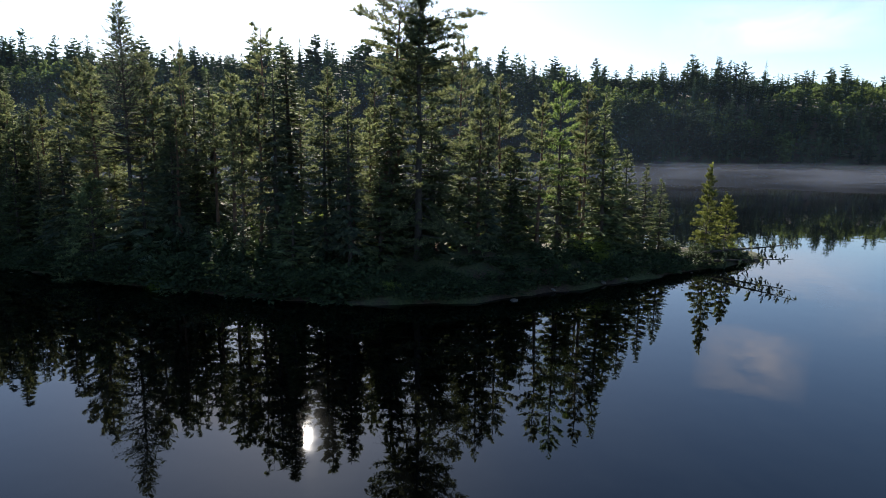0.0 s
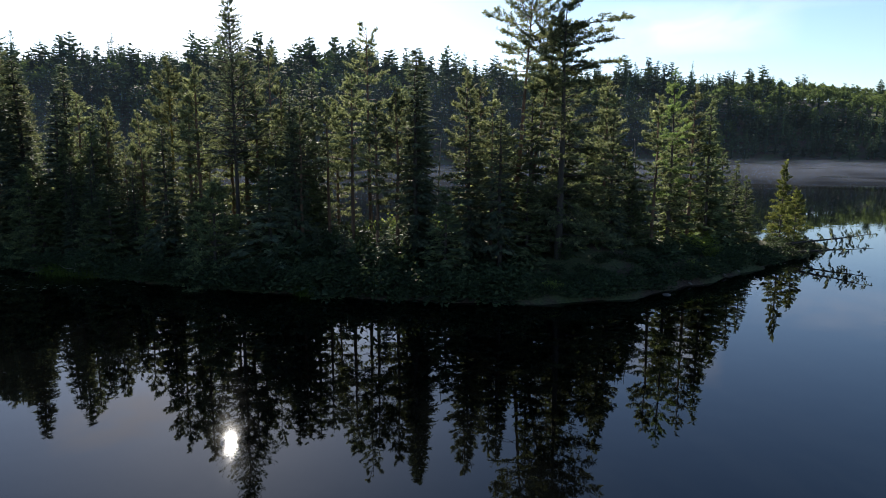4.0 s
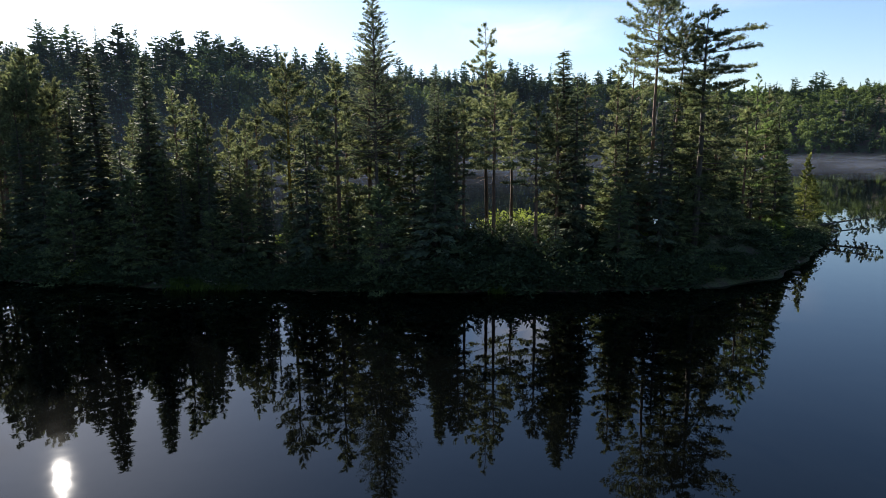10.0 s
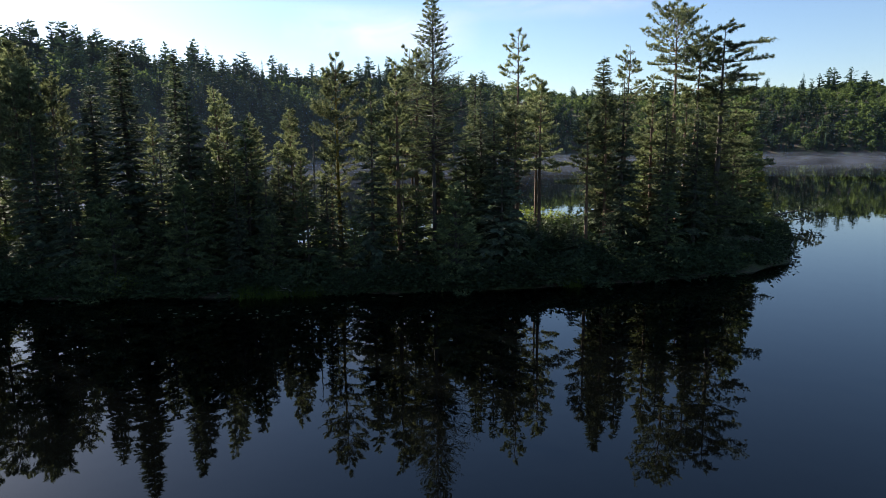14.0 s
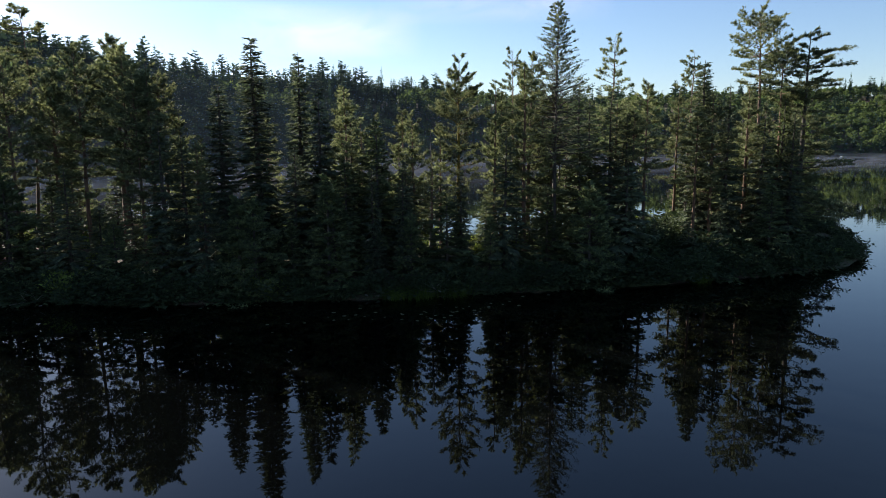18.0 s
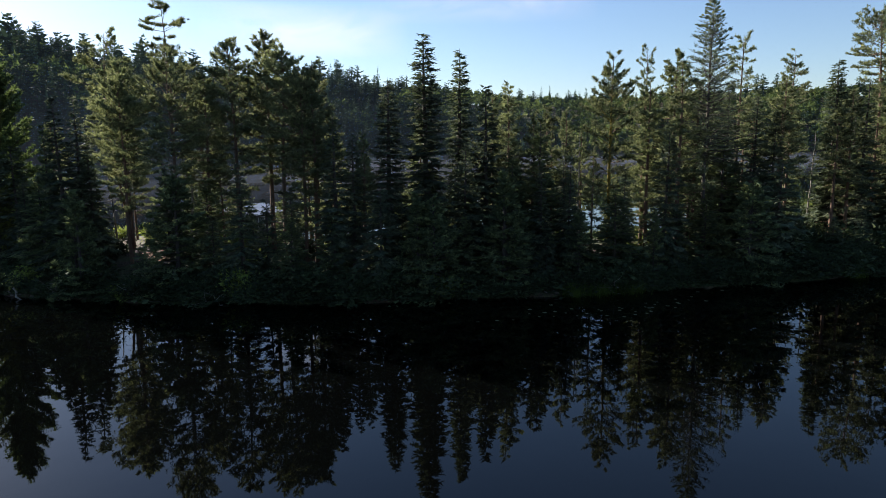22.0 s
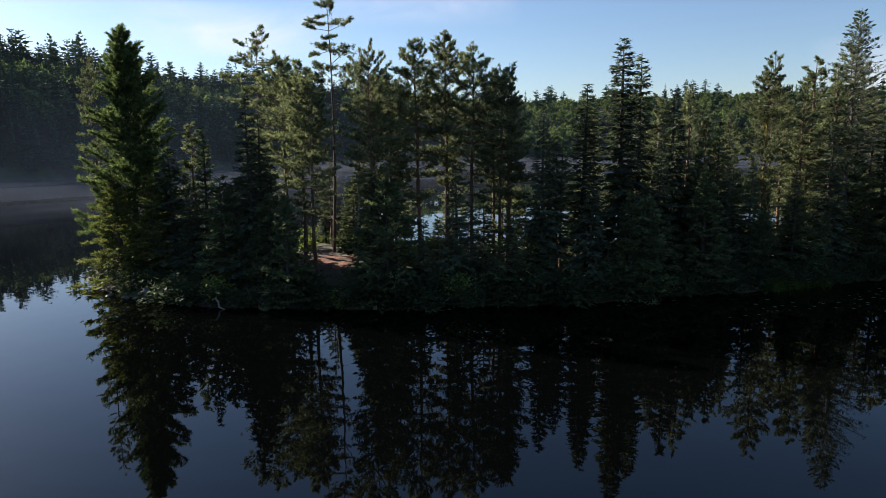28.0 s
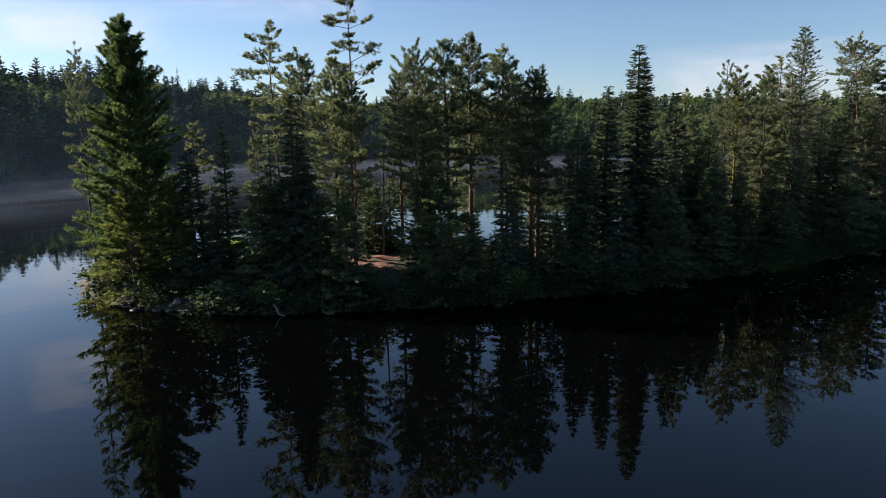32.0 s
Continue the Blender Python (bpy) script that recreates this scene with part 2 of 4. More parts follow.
def mist_material(name, scale, lo, hi, dense, tone):
    """Mist over the lake and the added haze veil: mostly clear, in drifting patches."""
    m, nt, p = material(name)
    tex = node(nt, "ShaderNodeTexCoord")
    mp = node(nt, "ShaderNodeMapping")
    mp.inputs["Scale"].default_value = scale
    nt.links.new(tex.outputs["Object"], mp.inputs["Vector"])
    a = node(nt, "ShaderNodeTexNoise", Scale=1.0, Detail=5.0, Roughness=0.6, Distortion=0.6)
    nt.links.new(mp.outputs[0], a.inputs["Vector"])
    fac = ramp(nt, a.outputs["Fac"], [(lo, (0, 0, 0)), (hi, (dense, dense, dense))])
    att = node(nt, "ShaderNodeAttribute")
    att.attribute_name = "thin"
    mul = node(nt, "ShaderNodeMath")
    mul.operation = "MULTIPLY"
    nt.links.new(fac, mul.inputs[0])
    nt.links.new(att.outputs["Fac"], mul.inputs[1])
    tl = node(nt, "ShaderNodeBsdfTranslucent", Color=(*tone, 1))
    df = node(nt, "ShaderNodeBsdfDiffuse", Color=(*tone, 1))
    half = node(nt, "ShaderNodeMixShader")
    nt.links.new(tl.outputs[0], half.inputs[1])
    nt.links.new(df.outputs[0], half.inputs[2])
    clear = node(nt, "ShaderNodeBsdfTransparent")
    ms = node(nt, "ShaderNodeMixShader")
    nt.links.new(mul.outputs[0], ms.inputs[0])
    nt.links.new(clear.outputs[0], ms.inputs[1])
    nt.links.new(half.outputs[0], ms.inputs[2])
    nt.links.new(ms.outputs[0], nt.nodes["Material Output"].inputs["Surface"])
    return m


M_GROUND, M_WATER, M_ROCK, M_MIST = ground_material(), water_material(), rock_material(), mist_material("mist", (0.035, 0.07, 0.2), 0.42, 0.7, 0.052, (0.68, 0.78, 0.97))
# tone and density stand for distance haze and lens glare on the hills
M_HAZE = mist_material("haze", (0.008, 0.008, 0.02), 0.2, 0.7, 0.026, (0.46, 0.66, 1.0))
M_LITTER, M_CLOUD = litter_material(), cloud_material()
M_ROOF, M_BOARD, M_TRIM, M_PANE = plain("pale_metal_roof", (0.62, 0.63, 0.64), 0.35, 0.4), plain("grey_boards", (0.13, 0.12, 0.11), 0.8), plain("white_trim", (0.75, 0.75, 0.73), 0.6), plain("dark_glass", (0.02, 0.022, 0.025), 0.08)
M_PAD = plain("lily_pad", (0.1, 0.13, 0.05), 0.35)


# ---- mesh helpers ----
def mesh_of(name, verts, faces, mat, smooth=False):
    """A mesh from an array of points and an array of faces with 3 or 4 corners each."""
    verts, faces = np.asarray(verts, np.float32), np.asarray(faces, np.int32)
    me = bpy.data.meshes.new(name)
    n, k = faces.shape
    me.vertices.add(len(verts))
    me.vertices.foreach_set("co", verts.ravel())
    me.loops.add(n * k)
    me.loops.foreach_set("vertex_index", faces.ravel())
    me.polygons.add(n)
    me.polygons.foreach_set("loop_start", np.arange(0, n * k, k, dtype=np.int32))
    if smooth:
        me.polygons.foreach_set("use_smooth", np.ones(n, bool))
    me.materials.append(mat)
    me.update(calc_edges=True)
    return me


def part(name, me, parent, label=""):
    ob = new(name, me)
    ob.parent = parent
    if label:
        tagged(ob, label)
    return ob


def unit(v):
    return v / np.maximum(np.linalg.norm(v, axis=-1, keepdims=True), 1e-6)


def blades(pos, way, length, width, rng, flat=0.0, facing=None):
    """Needle sprays or leaves, tapering to a tip, from pos along way; flat: how far they lie across facing (level, if none is given)."""
    n = len(pos)
    way = unit(way)
    lie = np.array([0, 0, 1.0]) if facing is None else facing
    side = np.cross(way, rng.normal(size=(n, 3)) * (1 - flat) + lie * flat)
    side = unit(side) * (width * 0.5)[:, None]
    tip = pos + way * length[:, None]
    return np.stack([pos + side, tip, pos - side], 1).reshape(-1, 3), np.arange(3 * n).reshape(-1, 3)


def tube(points, radii, sides=6):
    points, radii = np.asarray(points, float), np.asarray(radii, float)
    d = unit(np.gradient(points, axis=0))
    ref = np.where(np.abs(d[:, 2:3]) > 0.9, np.array([[1.0, 0, 0]]), np.array([[0, 0, 1.0]]))
    a = unit(np.cross(d, ref))
    b = np.cross(d, a)
    ang = np.linspace(0, 2 * np.pi, sides, endpoint=False)
    ring = a[:, None] * np.cos(ang)[None, :, None] + b[:, None] * np.sin(ang)[None, :, None]
    v = (points[:, None] + ring * radii[:, None, None]).reshape(-1, 3)
    i, j = np.meshgrid(np.arange(len(points) - 1), np.arange(sides), indexing="ij")
    q = np.stack([i * sides + j, i * sides + (j + 1) % sides, (i + 1) * sides + (j + 1) % sides, (i + 1) * sides + j], -1).reshape(-1, 4)
    return v, q


def joined(pieces):
    vs, fs, off = [], [], 0
    for v, f in pieces:
        vs.append(v)
        fs.append(f + off)
        off += len(v)
    return np.concatenate(vs), np.concatenate(fs)


# ---- trees ----
def fans(pos, way, length, width, up):
    """Flat boughs: kites from pos along way, lying across up, two triangles each."""
    way = unit(way)
    side = unit(np.cross(way, up)) * (width * 0.5)[:, None]
    mid, tip = pos + way * (length * 0.55)[:, None], pos + way * length[:, None]
    n = len(pos)
    f = np.arange(4 * n).reshape(-1, 4)
    return np.stack([pos, mid + side, tip, mid - side], 1).reshape(-1, 3), np.concatenate([f[:, [0, 1, 2]], f[:, [0, 2, 3]]])


def along_line(line, t, q):
    return np.stack([np.interp(q, t, line[:, c]) for c in range(3)], -1)


UP = np.array([0, 0, 1.0])


def conifer(name, seed, h, wood, needles, low=0.1, radius=1.7, shape=0.8, whorl=0.45, ring=5, rise=(-0.25, 0.5), droop=0.25,
            twigs=8.0, twig=0.45, size=(0.2, 0.06), fringe=4, tufts=0.0, puff=0.2, burst=11, pad=0.34, plume=0.5, inner=0.15, girth=0.014,
            lean=(0.0, 0.0), bow=0.0, ragged=0.3, flag=0.0, flag_to=0.0, peak=0.0, stubs=8, limbs=(), drop=0.0, jitter=0.22, mass=3, label="", category="tree"):
    """One needle tree: a tapered trunk, limbs in whorls, and either flat fringed boughs (tufts 0) or needle tufts on the shoots."""
    rng = np.random.default_rng(seed)
    k = 10
    s = np.linspace(0, 1, k)
    wob = np.cumsum(rng.normal(size=(k, 2)) * 0.008 * h / 4, axis=0)
    axis = np.stack([lean[0] * s + bow * s * (1 - s) * 4 + wob[:, 0], lean[1] * s + wob[:, 1], s * h - 0.4 * (s == 0)], -1)
    wood_bits = [tube(axis, girth * h * (1 - s) ** 0.8 + 0.012, 7)]
    plan, zf, turn = [], low, rng.random() * 6.28
    while zf < 0.985:
        u = (zf - low) / (1 - low)
        turn += 0.6 + rng.random()
        for i in range(ring if u < 0.9 else max(3, ring - 2)):
            if rng.random() < drop:
                continue
            az = turn + i * 6.283 / ring + rng.normal() * 0.22
            prof = (1 - u) ** shape if peak == 0 else math.sin(math.pi * min(1, max(0.02, u ** peak))) ** 0.6
            ln = radius * prof * (1 + ragged * (1.6 * rng.random() - 1)) * (1 + flag * math.cos(az - flag_to)) + 0.1 * radius * (1.15 - u)
            plan.append((u, zf + rng.normal() * 0.45 * whorl / h, az, max(ln, 0.2), rise[0] + (rise[1] - rise[0]) * u + rng.normal() * (0.1 if tufts == 0 else jitter)))
        zf += whorl / h * (1.25 - 0.55 * u) * (0.8 + 0.4 * rng.random())
    plan += [(u, u, az, ln, 0.08) for u, az, ln in limbs]
    tri = []
    t = np.linspace(0, 1, 4)
    for u, zf, az, ln, el in plan:
        base = np.array([np.interp(zf, s, axis[:, c]) for c in range(3)])
        out = np.array([math.cos(az), math.sin(az), 0])
        line = base + out * (ln * t * math.cos(el))[:, None] + UP * (ln * t * math.sin(el) - droop * ln * t * t)[:, None]
        fwd = unit(line[-1] - line[1])
        lat = np.cross(fwd, UP)
        if ln > 0.6:
            wood_bits.append(tube(line[[0, 2, 3]], np.linspace(0.012 + ln * 0.009, 0.006, 3), 3))
        if tufts:
            n = max(2, int(ln * tufts))
            q = np.concatenate([[1.0], inner + (1 - inner) * rng.random(n - 1) ** 0.7])
            across = rng.normal(size=(n, 1)) * pad * ln * (1.25 - q[:, None]) ** 0.7
            hp = along_line(line, t, q) + lat * across + UP * (rng.random((n, 1)) * 0.1 + 0.25 * np.abs(across)) * (0.3 + puff)
            hd = unit(fwd * plume + lat * np.sign(across) * 0.3 + UP * (1 - plume) + rng.normal(size=(n, 3)) * 0.25)
            m = n * burst
            hp, hd = np.repeat(hp, burst, 0), np.repeat(hd, burst, 0)
            v = unit(rng.normal(size=(m, 3)))
            v = unit(v + hd * 0.75)
            start = hp + hd * puff * (rng.random((m, 1)) - 0.65) + v * puff * 0.1
            tri.append(blades(start, v, size[0] * (0.7 + 0.6 * rng.random(m)), size[1] * (0.7 + 0.6 * rng.random(m)), rng))
            c = max(2, n // mass)
            p = along_line(line, t, inner + (1 - inner) * rng.random(c)) + lat * rng.normal(size=(c, 1)) * pad * 0.4 * ln
            tri.append(fans(p, fwd + lat * rng.normal(size=(c, 1)) * 0.7 + UP * rng.normal(size=(c, 1)) * 0.2, 0.25 + 0.2 * rng.random(c), 0.16 + 0.1 * rng.random(c), UP + rng.normal(size=(c, 3)) * 0.6))
        else:
            n = max(3, int(ln * twigs))
            q = inner + (1 - inner) * (np.arange(n) + rng.random(n)) / n
            sgn = np.where(np.arange(n) % 2 == 0, 1.0, -1.0)[:, None]
            tl = np.minimum(twig * ln * (1.15 - q) + 0.16, 0.75) * (0.75 + 0.5 * rng.random(n))
            p = along_line(line, t, q) + UP * rng.normal(size=(n, 1)) * 0.03
            w = unit(fwd * 0.75 + lat * sgn * (0.9 - 0.5 * q[:, None]) + UP * (-0.22 + 0.15 * rng.normal(size=(n, 1))))
            up = UP + rng.normal(size=(n, 3)) * 0.4
            tri.append(fans(p, w, tl, 0.13 + 0.3 * tl, up))
            tri.append(fans(line[-1:] - fwd * 0.3, fwd[None], np.array([0.45]), np.array([0.16]), UP[None]))
            m = n * fringe
            pp, ww, ll = np.repeat(p, fringe, 0), np.repeat(w, fringe, 0), np.repeat(tl, fringe)
            start = pp + ww * (ll * (0.25 + 0.75 * rng.random(m)))[:, None]
            v = ww + rng.normal(size=(m, 3)) * [0.6, 0.6, 0.45] - UP * 0.12
            tri.append(blades(start, v, size[0] * (0.7 + 0.6 * rng.random(m)), size[1] * (0.7 + 0.6 * rng.random(m)), rng, 0.3))
    for i in range(stubs):
        zf = low * (0.25 + 0.75 * rng.random())
        base = np.array([np.interp(zf, s, axis[:, c]) for c in range(3)])
        az, ln = rng.random() * 6.28, radius * (0.25 + 0.5 * rng.random())
        tip = base + np.array([math.cos(az) * ln, math.sin(az) * ln, -0.25 * ln])
        wood_bits.append(tube([base, (base + tip) / 2 + [0, 0, 0.06], tip], [0.022, 0.014, 0.005], 3))
    tree = new(name)
    tagged(tree, label, category)
    v, f = joined(wood_bits)
    part("trunk", mesh_of("trunk", v, f, wood, True), tree)
    v, f = joined(tri)
    part("crown", mesh_of("crown", v, f, needles), tree)
    return tree


def spruce(seed, h=14, radius=1.5, needles=None, label="narrow dark green spruce with drooping boughs", **more):
    args = dict(low=0.06, radius=radius, shape=0.8, whorl=0.33, ring=5, rise=(-0.3, 0.55), droop=0.12, ragged=0.35)
    args.update(more)
    return conifer("spruce", seed, h, M_BARK, needles or M_SPRUCE, label=label, **args)


def fir(seed, h=12, radius=2.0, needles=None, label="full green balsam fir with level boughs", **more):
    args = dict(low=0.05, radius=radius, shape=0.9, whorl=0.34, ring=5, rise=(-0.05, 0.75), droop=0.08, ragged=0.22)
    args.update(more)
    return conifer("fir", seed, h, M_BARK, needles or M_FIR, label=label, **args)


def red_pine(seed, h=17, radius=2.6, needles=None, label="tall red pine with a rounded tufted crown", **more):
    args = dict(low=0.36, radius=radius, whorl=0.55, ring=5, rise=(-0.15, 0.75), droop=-0.15, tufts=12, puff=0.2, burst=12, size=(0.21, 0.048), inner=0.35,
                peak=0.75, plume=0.3, pad=0.3, girth=0.011, ragged=0.4, stubs=14)
    args.update(more)
    return conifer("red_pine", seed, h, M_REDBARK, needles or M_REDPINE, label=label, **args)


def white_pine(seed, h=19, radius=4.0, needles=None, label="white pine with long layered limbs", **more):
    args = dict(low=0.25, radius=radius, shape=0.65, whorl=0.8, ring=5, rise=(-0.05, 0.6), droop=-0.1, tufts=12, puff=0.22, burst=12, size=(0.21, 0.048), inner=0.3,
                plume=0.8, pad=0.24, girth=0.013, ragged=0.45, stubs=12)
    args.update(more)
    return conifer("white_pine", seed, h, M_BARK, needles or M_WHITEPINE, label=label, **args)


def airy_pine(seed, h=18, radius=2.3, label="open-crowned pine with level limbs against the sky", **more):
    args = dict(low=0.38, whorl=0.85, peak=0, shape=0.45, droop=-0.1, plume=0.6, tufts=10, rise=(-0.1, 0.5), inner=0.45, ragged=0.45, girth=0.01, drop=0.12)
    args.update(more)
    return red_pine(seed, h, radius, label=label, **args)


def scraggly_pine(seed, h=18, radius=2.2, label="thin old pine with a bent stem and few tufted limbs", **more):
    args = dict(low=0.5, radius=radius, whorl=0.8, ring=4, rise=(-0.1, 0.4), droop=-0.2, tufts=18, jitter=0.35, burst=10, size=(0.21, 0.06), inner=0.5, puff=0.2, plume=0.4, peak=0.8,
                girth=0.007, ragged=0.6, drop=0.25, stubs=16)
    args.update(more)
    return conifer("old_pine", seed, h, M_REDBARK, M_REDPINE, label=label, **args)


def tamarack(seed, h=19.5, label="tall thin tamarack with sparse feathery foliage", **more):
    args = dict(low=0.38, radius=3.5, shape=0.8, whorl=0.17, ring=5, rise=(0.0, 0.5), droop=-0.05, tufts=12, puff=0.1, burst=4, size=(0.12, 0.024), pad=0.16, inner=0.15,
                plume=0.3, girth=0.009, ragged=0.5, stubs=10, mass=99)
    args.update(more)
    return conifer("tamarack", seed, h, M_BARK, M_TAMARACK, label=label, **args)


def cedar(seed, h=7.5, radius=1.7, needles=None, label="bushy yellow-green cedar at the water's edge", **more):
    args = dict(low=0.02, radius=radius, shape=0.7, whorl=0.34, ring=6, rise=(0.0, 0.9), droop=0.1, tufts=11, burst=8, size=(0.17, 0.07), inner=0.4,
                plume=0.5, pad=0.25, ragged=0.4, puff=0.18, stubs=0)
    args.update(more)
    return conifer("cedar", seed, h, M_BARK, needles or M_CEDAR, label=label, **args)


def shrub(name, seed, h, radius, leaves, stems=9, count=950, leaf=(0.17, 0.115), label="", category="shrub"):
    """Leafy bush: several bent stems from one root with leaves in loose clumps about their upper parts."""
    rng = np.random.default_rng(seed)
    bits, pos, way = [], [], []
    for i in range(stems):
        az, out = rng.random() * 6.28, radius * (0.25 + 0.75 * rng.random())
        top = np.array([math.cos(az) * out, math.sin(az) * out, h * (0.55 + 0.45 * rng.random()) * (1 - 0.35 * (out / radius) ** 2)])
        mid = top * [0.35, 0.35, 0.6]
        line = np.array([[0, 0, -0.1], mid, top])
        bits.append(tube(line, [0.03, 0.018, 0.006], 4))
        n = count // stems
        q = 0.25 + 0.8 * rng.random(n)
        c = np.stack([np.interp(q, [0, 0.6, 1], line[:, a]) for a in range(3)], -1)
        off = rng.normal(size=(n, 3)) * radius * 0.24
        pos.append(c + off)
        way.append(unit(off) + rng.normal(size=(n, 3)) * 0.6)
    pos = np.concatenate(pos)
    pos[:, 2] = np.maximum(pos[:, 2], 0.03)
    way = np.concatenate(way)
    n = len(pos)
    bush = tagged(new(name), label, category)
    v, f = joined(bits)
    part("woody_base", mesh_of("woody_base", v, f, M_BARK, True), bush)
    v, f = blades(pos, way, leaf[0] * (0.6 + 0.8 * rng.random(n)), leaf[1] * (0.6 + 0.8 * rng.random(n)), rng, 0.0)
    part("foliage", mesh_of("foliage", v, f, leaves), bush)
    return bush


# ---- land and water ----
FRONT = [(-74, 97), (-74.2, 88), (-70.8, 79.5), (-64, 71.5), (-55, 63.6), (-45.6, 57.4), (-36, 52.6), (-25.9, 47.4), (-15.5, 43.4), (-6, 41.2),
         (0.6, 41.3), (5, 43.8), (11.2, 47.4), (20.3, 53.7), (29.6, 60.2)]
BACK = [(30.2, 61.5), (26, 63), (14, 64), (0, 65.5), (-12, 66), (-22, 69), (-31, 73), (-41, 79), (-45.5, 86), (-46, 94), (-53, 100), (-61, 104), (-70, 103)]
ISLAND = np.array(FRONT + BACK, float)
LAKE = np.array([(-600, 300), (-250, 280), (-120, 285), (-33, 299), (25, 314), (75, 375), (121, 415), (190, 402), (259, 385), (330, 345), (372, 290),
                 (400, 240), (440, 190), (480, 100), (520, -50), (500, -250), (300, -400), (0, -420), (-300, -350), (-600, -150), (-750, 100)], float)


def inside_by(poly, p):
    """How far the points p lie inside the outline poly (outside: minus)."""
    best = np.full(len(p), 1e9)
    odd = np.zeros(len(p), bool)
    for a, b in zip(poly, np.roll(poly, -1, axis=0)):
        ab = b - a
        t = np.clip(((p - a) @ ab) / (ab @ ab), 0, 1)
        best = np.minimum(best, np.linalg.norm(p - a - t[:, None] * ab, axis=1))
        cross = (a[1] > p[:, 1]) != (b[1] > p[:, 1])
        xs = a[0] + (p[:, 1] - a[1]) / (b[1] - a[1] + 1e-12) * ab[0]
        odd ^= cross & (p[:, 0] < xs)
    return np.where(odd, best, -best)


def ripple(p, scale, seed=0.0):
    x, y = p[:, 0] * scale + seed, p[:, 1] * scale - seed
    return (np.sin(x * 1.7 + 1.3 * np.sin(y * 1.1)) + np.sin(y * 2.3 + 1.7 * np.sin(x * 0.9 + 2)) + 0.6 * np.sin(x * 4.1 + y * 3.3) + 0.5 * np.sin(y * 6.7 - x * 5.2)) / 3


def island_height(p):
    p = np.atleast_2d(np.asarray(p, float))
    d = inside_by(ISLAND, p) + 0.7 * ripple(p, 0.55, 3.0)
    rise = 1 - np.exp(-np.maximum(d, 0) / 3.2)
    hump = 1.5 + 1.3 * np.exp(-(((p[:, 0] - 0) / 13) ** 2 + ((p[:, 1] - 52) / 8) ** 2)) + 0.5 * np.exp(-(((p[:, 0] + 60) / 9) ** 2 + ((p[:, 1] - 80) / 9) ** 2))
    return np.where(d > 0, 0.06 + rise * hump + 0.14 * ripple(p, 1.3) * rise, np.maximum(0.5 * d, -2.5))


def hill_height(p):
    p = np.atleast_2d(np.asarray(p, float))
    d = -inside_by(LAKE, p) + 10 * ripple(p, 0.013, 1.0)
    az = np.degrees(np.arctan2(p[:, 0] + 20, p[:, 1] - 30))
    top = np.interp(az, [-180, -90, -40, -15, 4, 13, 20, 28, 36, 48, 70, 95, 180], [20, 34, 50, 54, 56, 60, 59, 54, 53, 56, 52, 44, 18])
    far = np.clip((d - 330) / 500, 0, 1)
    z = top * (1 - np.exp(-(np.maximum(d, 0) / np.interp(az, [-50, 20, 40], [62, 70, 85])) ** 1.15)) * (1 - 0.6 * far) * (1 + 0.16 * ripple(p, 0.011, 5.0) + 0.08 * ripple(p, 0.03, 2.0))
    return np.where(d > 0, 0.3 + z, np.maximum(0.12 * d, -3.0))


def grid_mesh(xs, ys, height):
    gx, gy = np.meshgrid(xs, ys, indexing="ij")
    p = np.stack([gx.ravel(), gy.ravel()], -1)
    v = np.concatenate([p, height(p)[:, None]], 1)
    a, b = len(xs), len(ys)
    i, j = np.meshgrid(np.arange(a - 1), np.arange(b - 1), indexing="ij")
    q = np.stack([i * b + j, (i + 1) * b + j, (i + 1) * b + j + 1, i * b + j + 1], -1).reshape(-1, 4)
    return v, q


def spaced(*runs):
    """Grid lines in runs of (from, to, step), end to end."""
    return np.concatenate([np.arange(*run) for run in runs])


def all_ground(p):
    return np.maximum(hill_height(p), island_height(p))


v, f = grid_mesh(spaced((-2400, -400, 100), (-400, -84, 12), (-84, 40, 1.0), (40, 560, 10), (560, 2700, 100)),
                 spaced((-2000, -300, 100), (-300, 34, 16), (34, 112, 1.0), (112, 260, 20), (260, 460, 7), (460, 2700, 100)), all_ground)
tagged(new("ground", mesh_of("ground", v, f, M_GROUND, True)), "mossy forest floor with orange-brown needle litter", "ground", kind="structure")
v, f = grid_mesh(np.linspace(-2500, 2600, 9), np.linspace(-2100, 2600, 9), lambda p: np.zeros(len(p)))
tagged(new("water", mesh_of("water", v, f, M_WATER, True)), "calm dark lake water mirroring the trees", "water", kind="structure")


# ---- planting ----
class Stock:
    """Trees of one kind: each shape is built once, then set out as scaled and turned copies."""

    def __init__(self, make, heights, group):
        self.make, self.heights, self.group, self.made, self.next = make, heights, group, [], 0

    def plant(self, x, y, tall, wide=1.0, turn=None, shape=None, sink=0.05):
        i = self.next % len(self.heights) if shape is None else shape
        self.next += shape is None
        while len(self.made) <= i:
            self.made.append(None)
        fresh = self.made[i] is None
        if fresh:
            self.made[i] = tagged(self.make(i, self.heights[i]), group=self.group)
        ob = self.made[i]
        f = tall / self.heights[i]
        g = max(0.0, float(island_height((x, y))[0])) - sink
        spin = (x * 37.7 + y * 71.3) % 360 if turn is None else turn
        size = Vector((f * wide, f * wide, f))
        if fresh:
            ob.matrix_basis = pose(x, y, g, 0, 0, spin) @ Matrix.Diagonal((*size, 1))
            return ob
        old = ob.scale
        return copy_thing(ob, pose(x, y, g, 0, 0, spin) @ Matrix.Diagonal((size[0] / old[0], size[1] / old[1], size[2] / old[2], 1)))


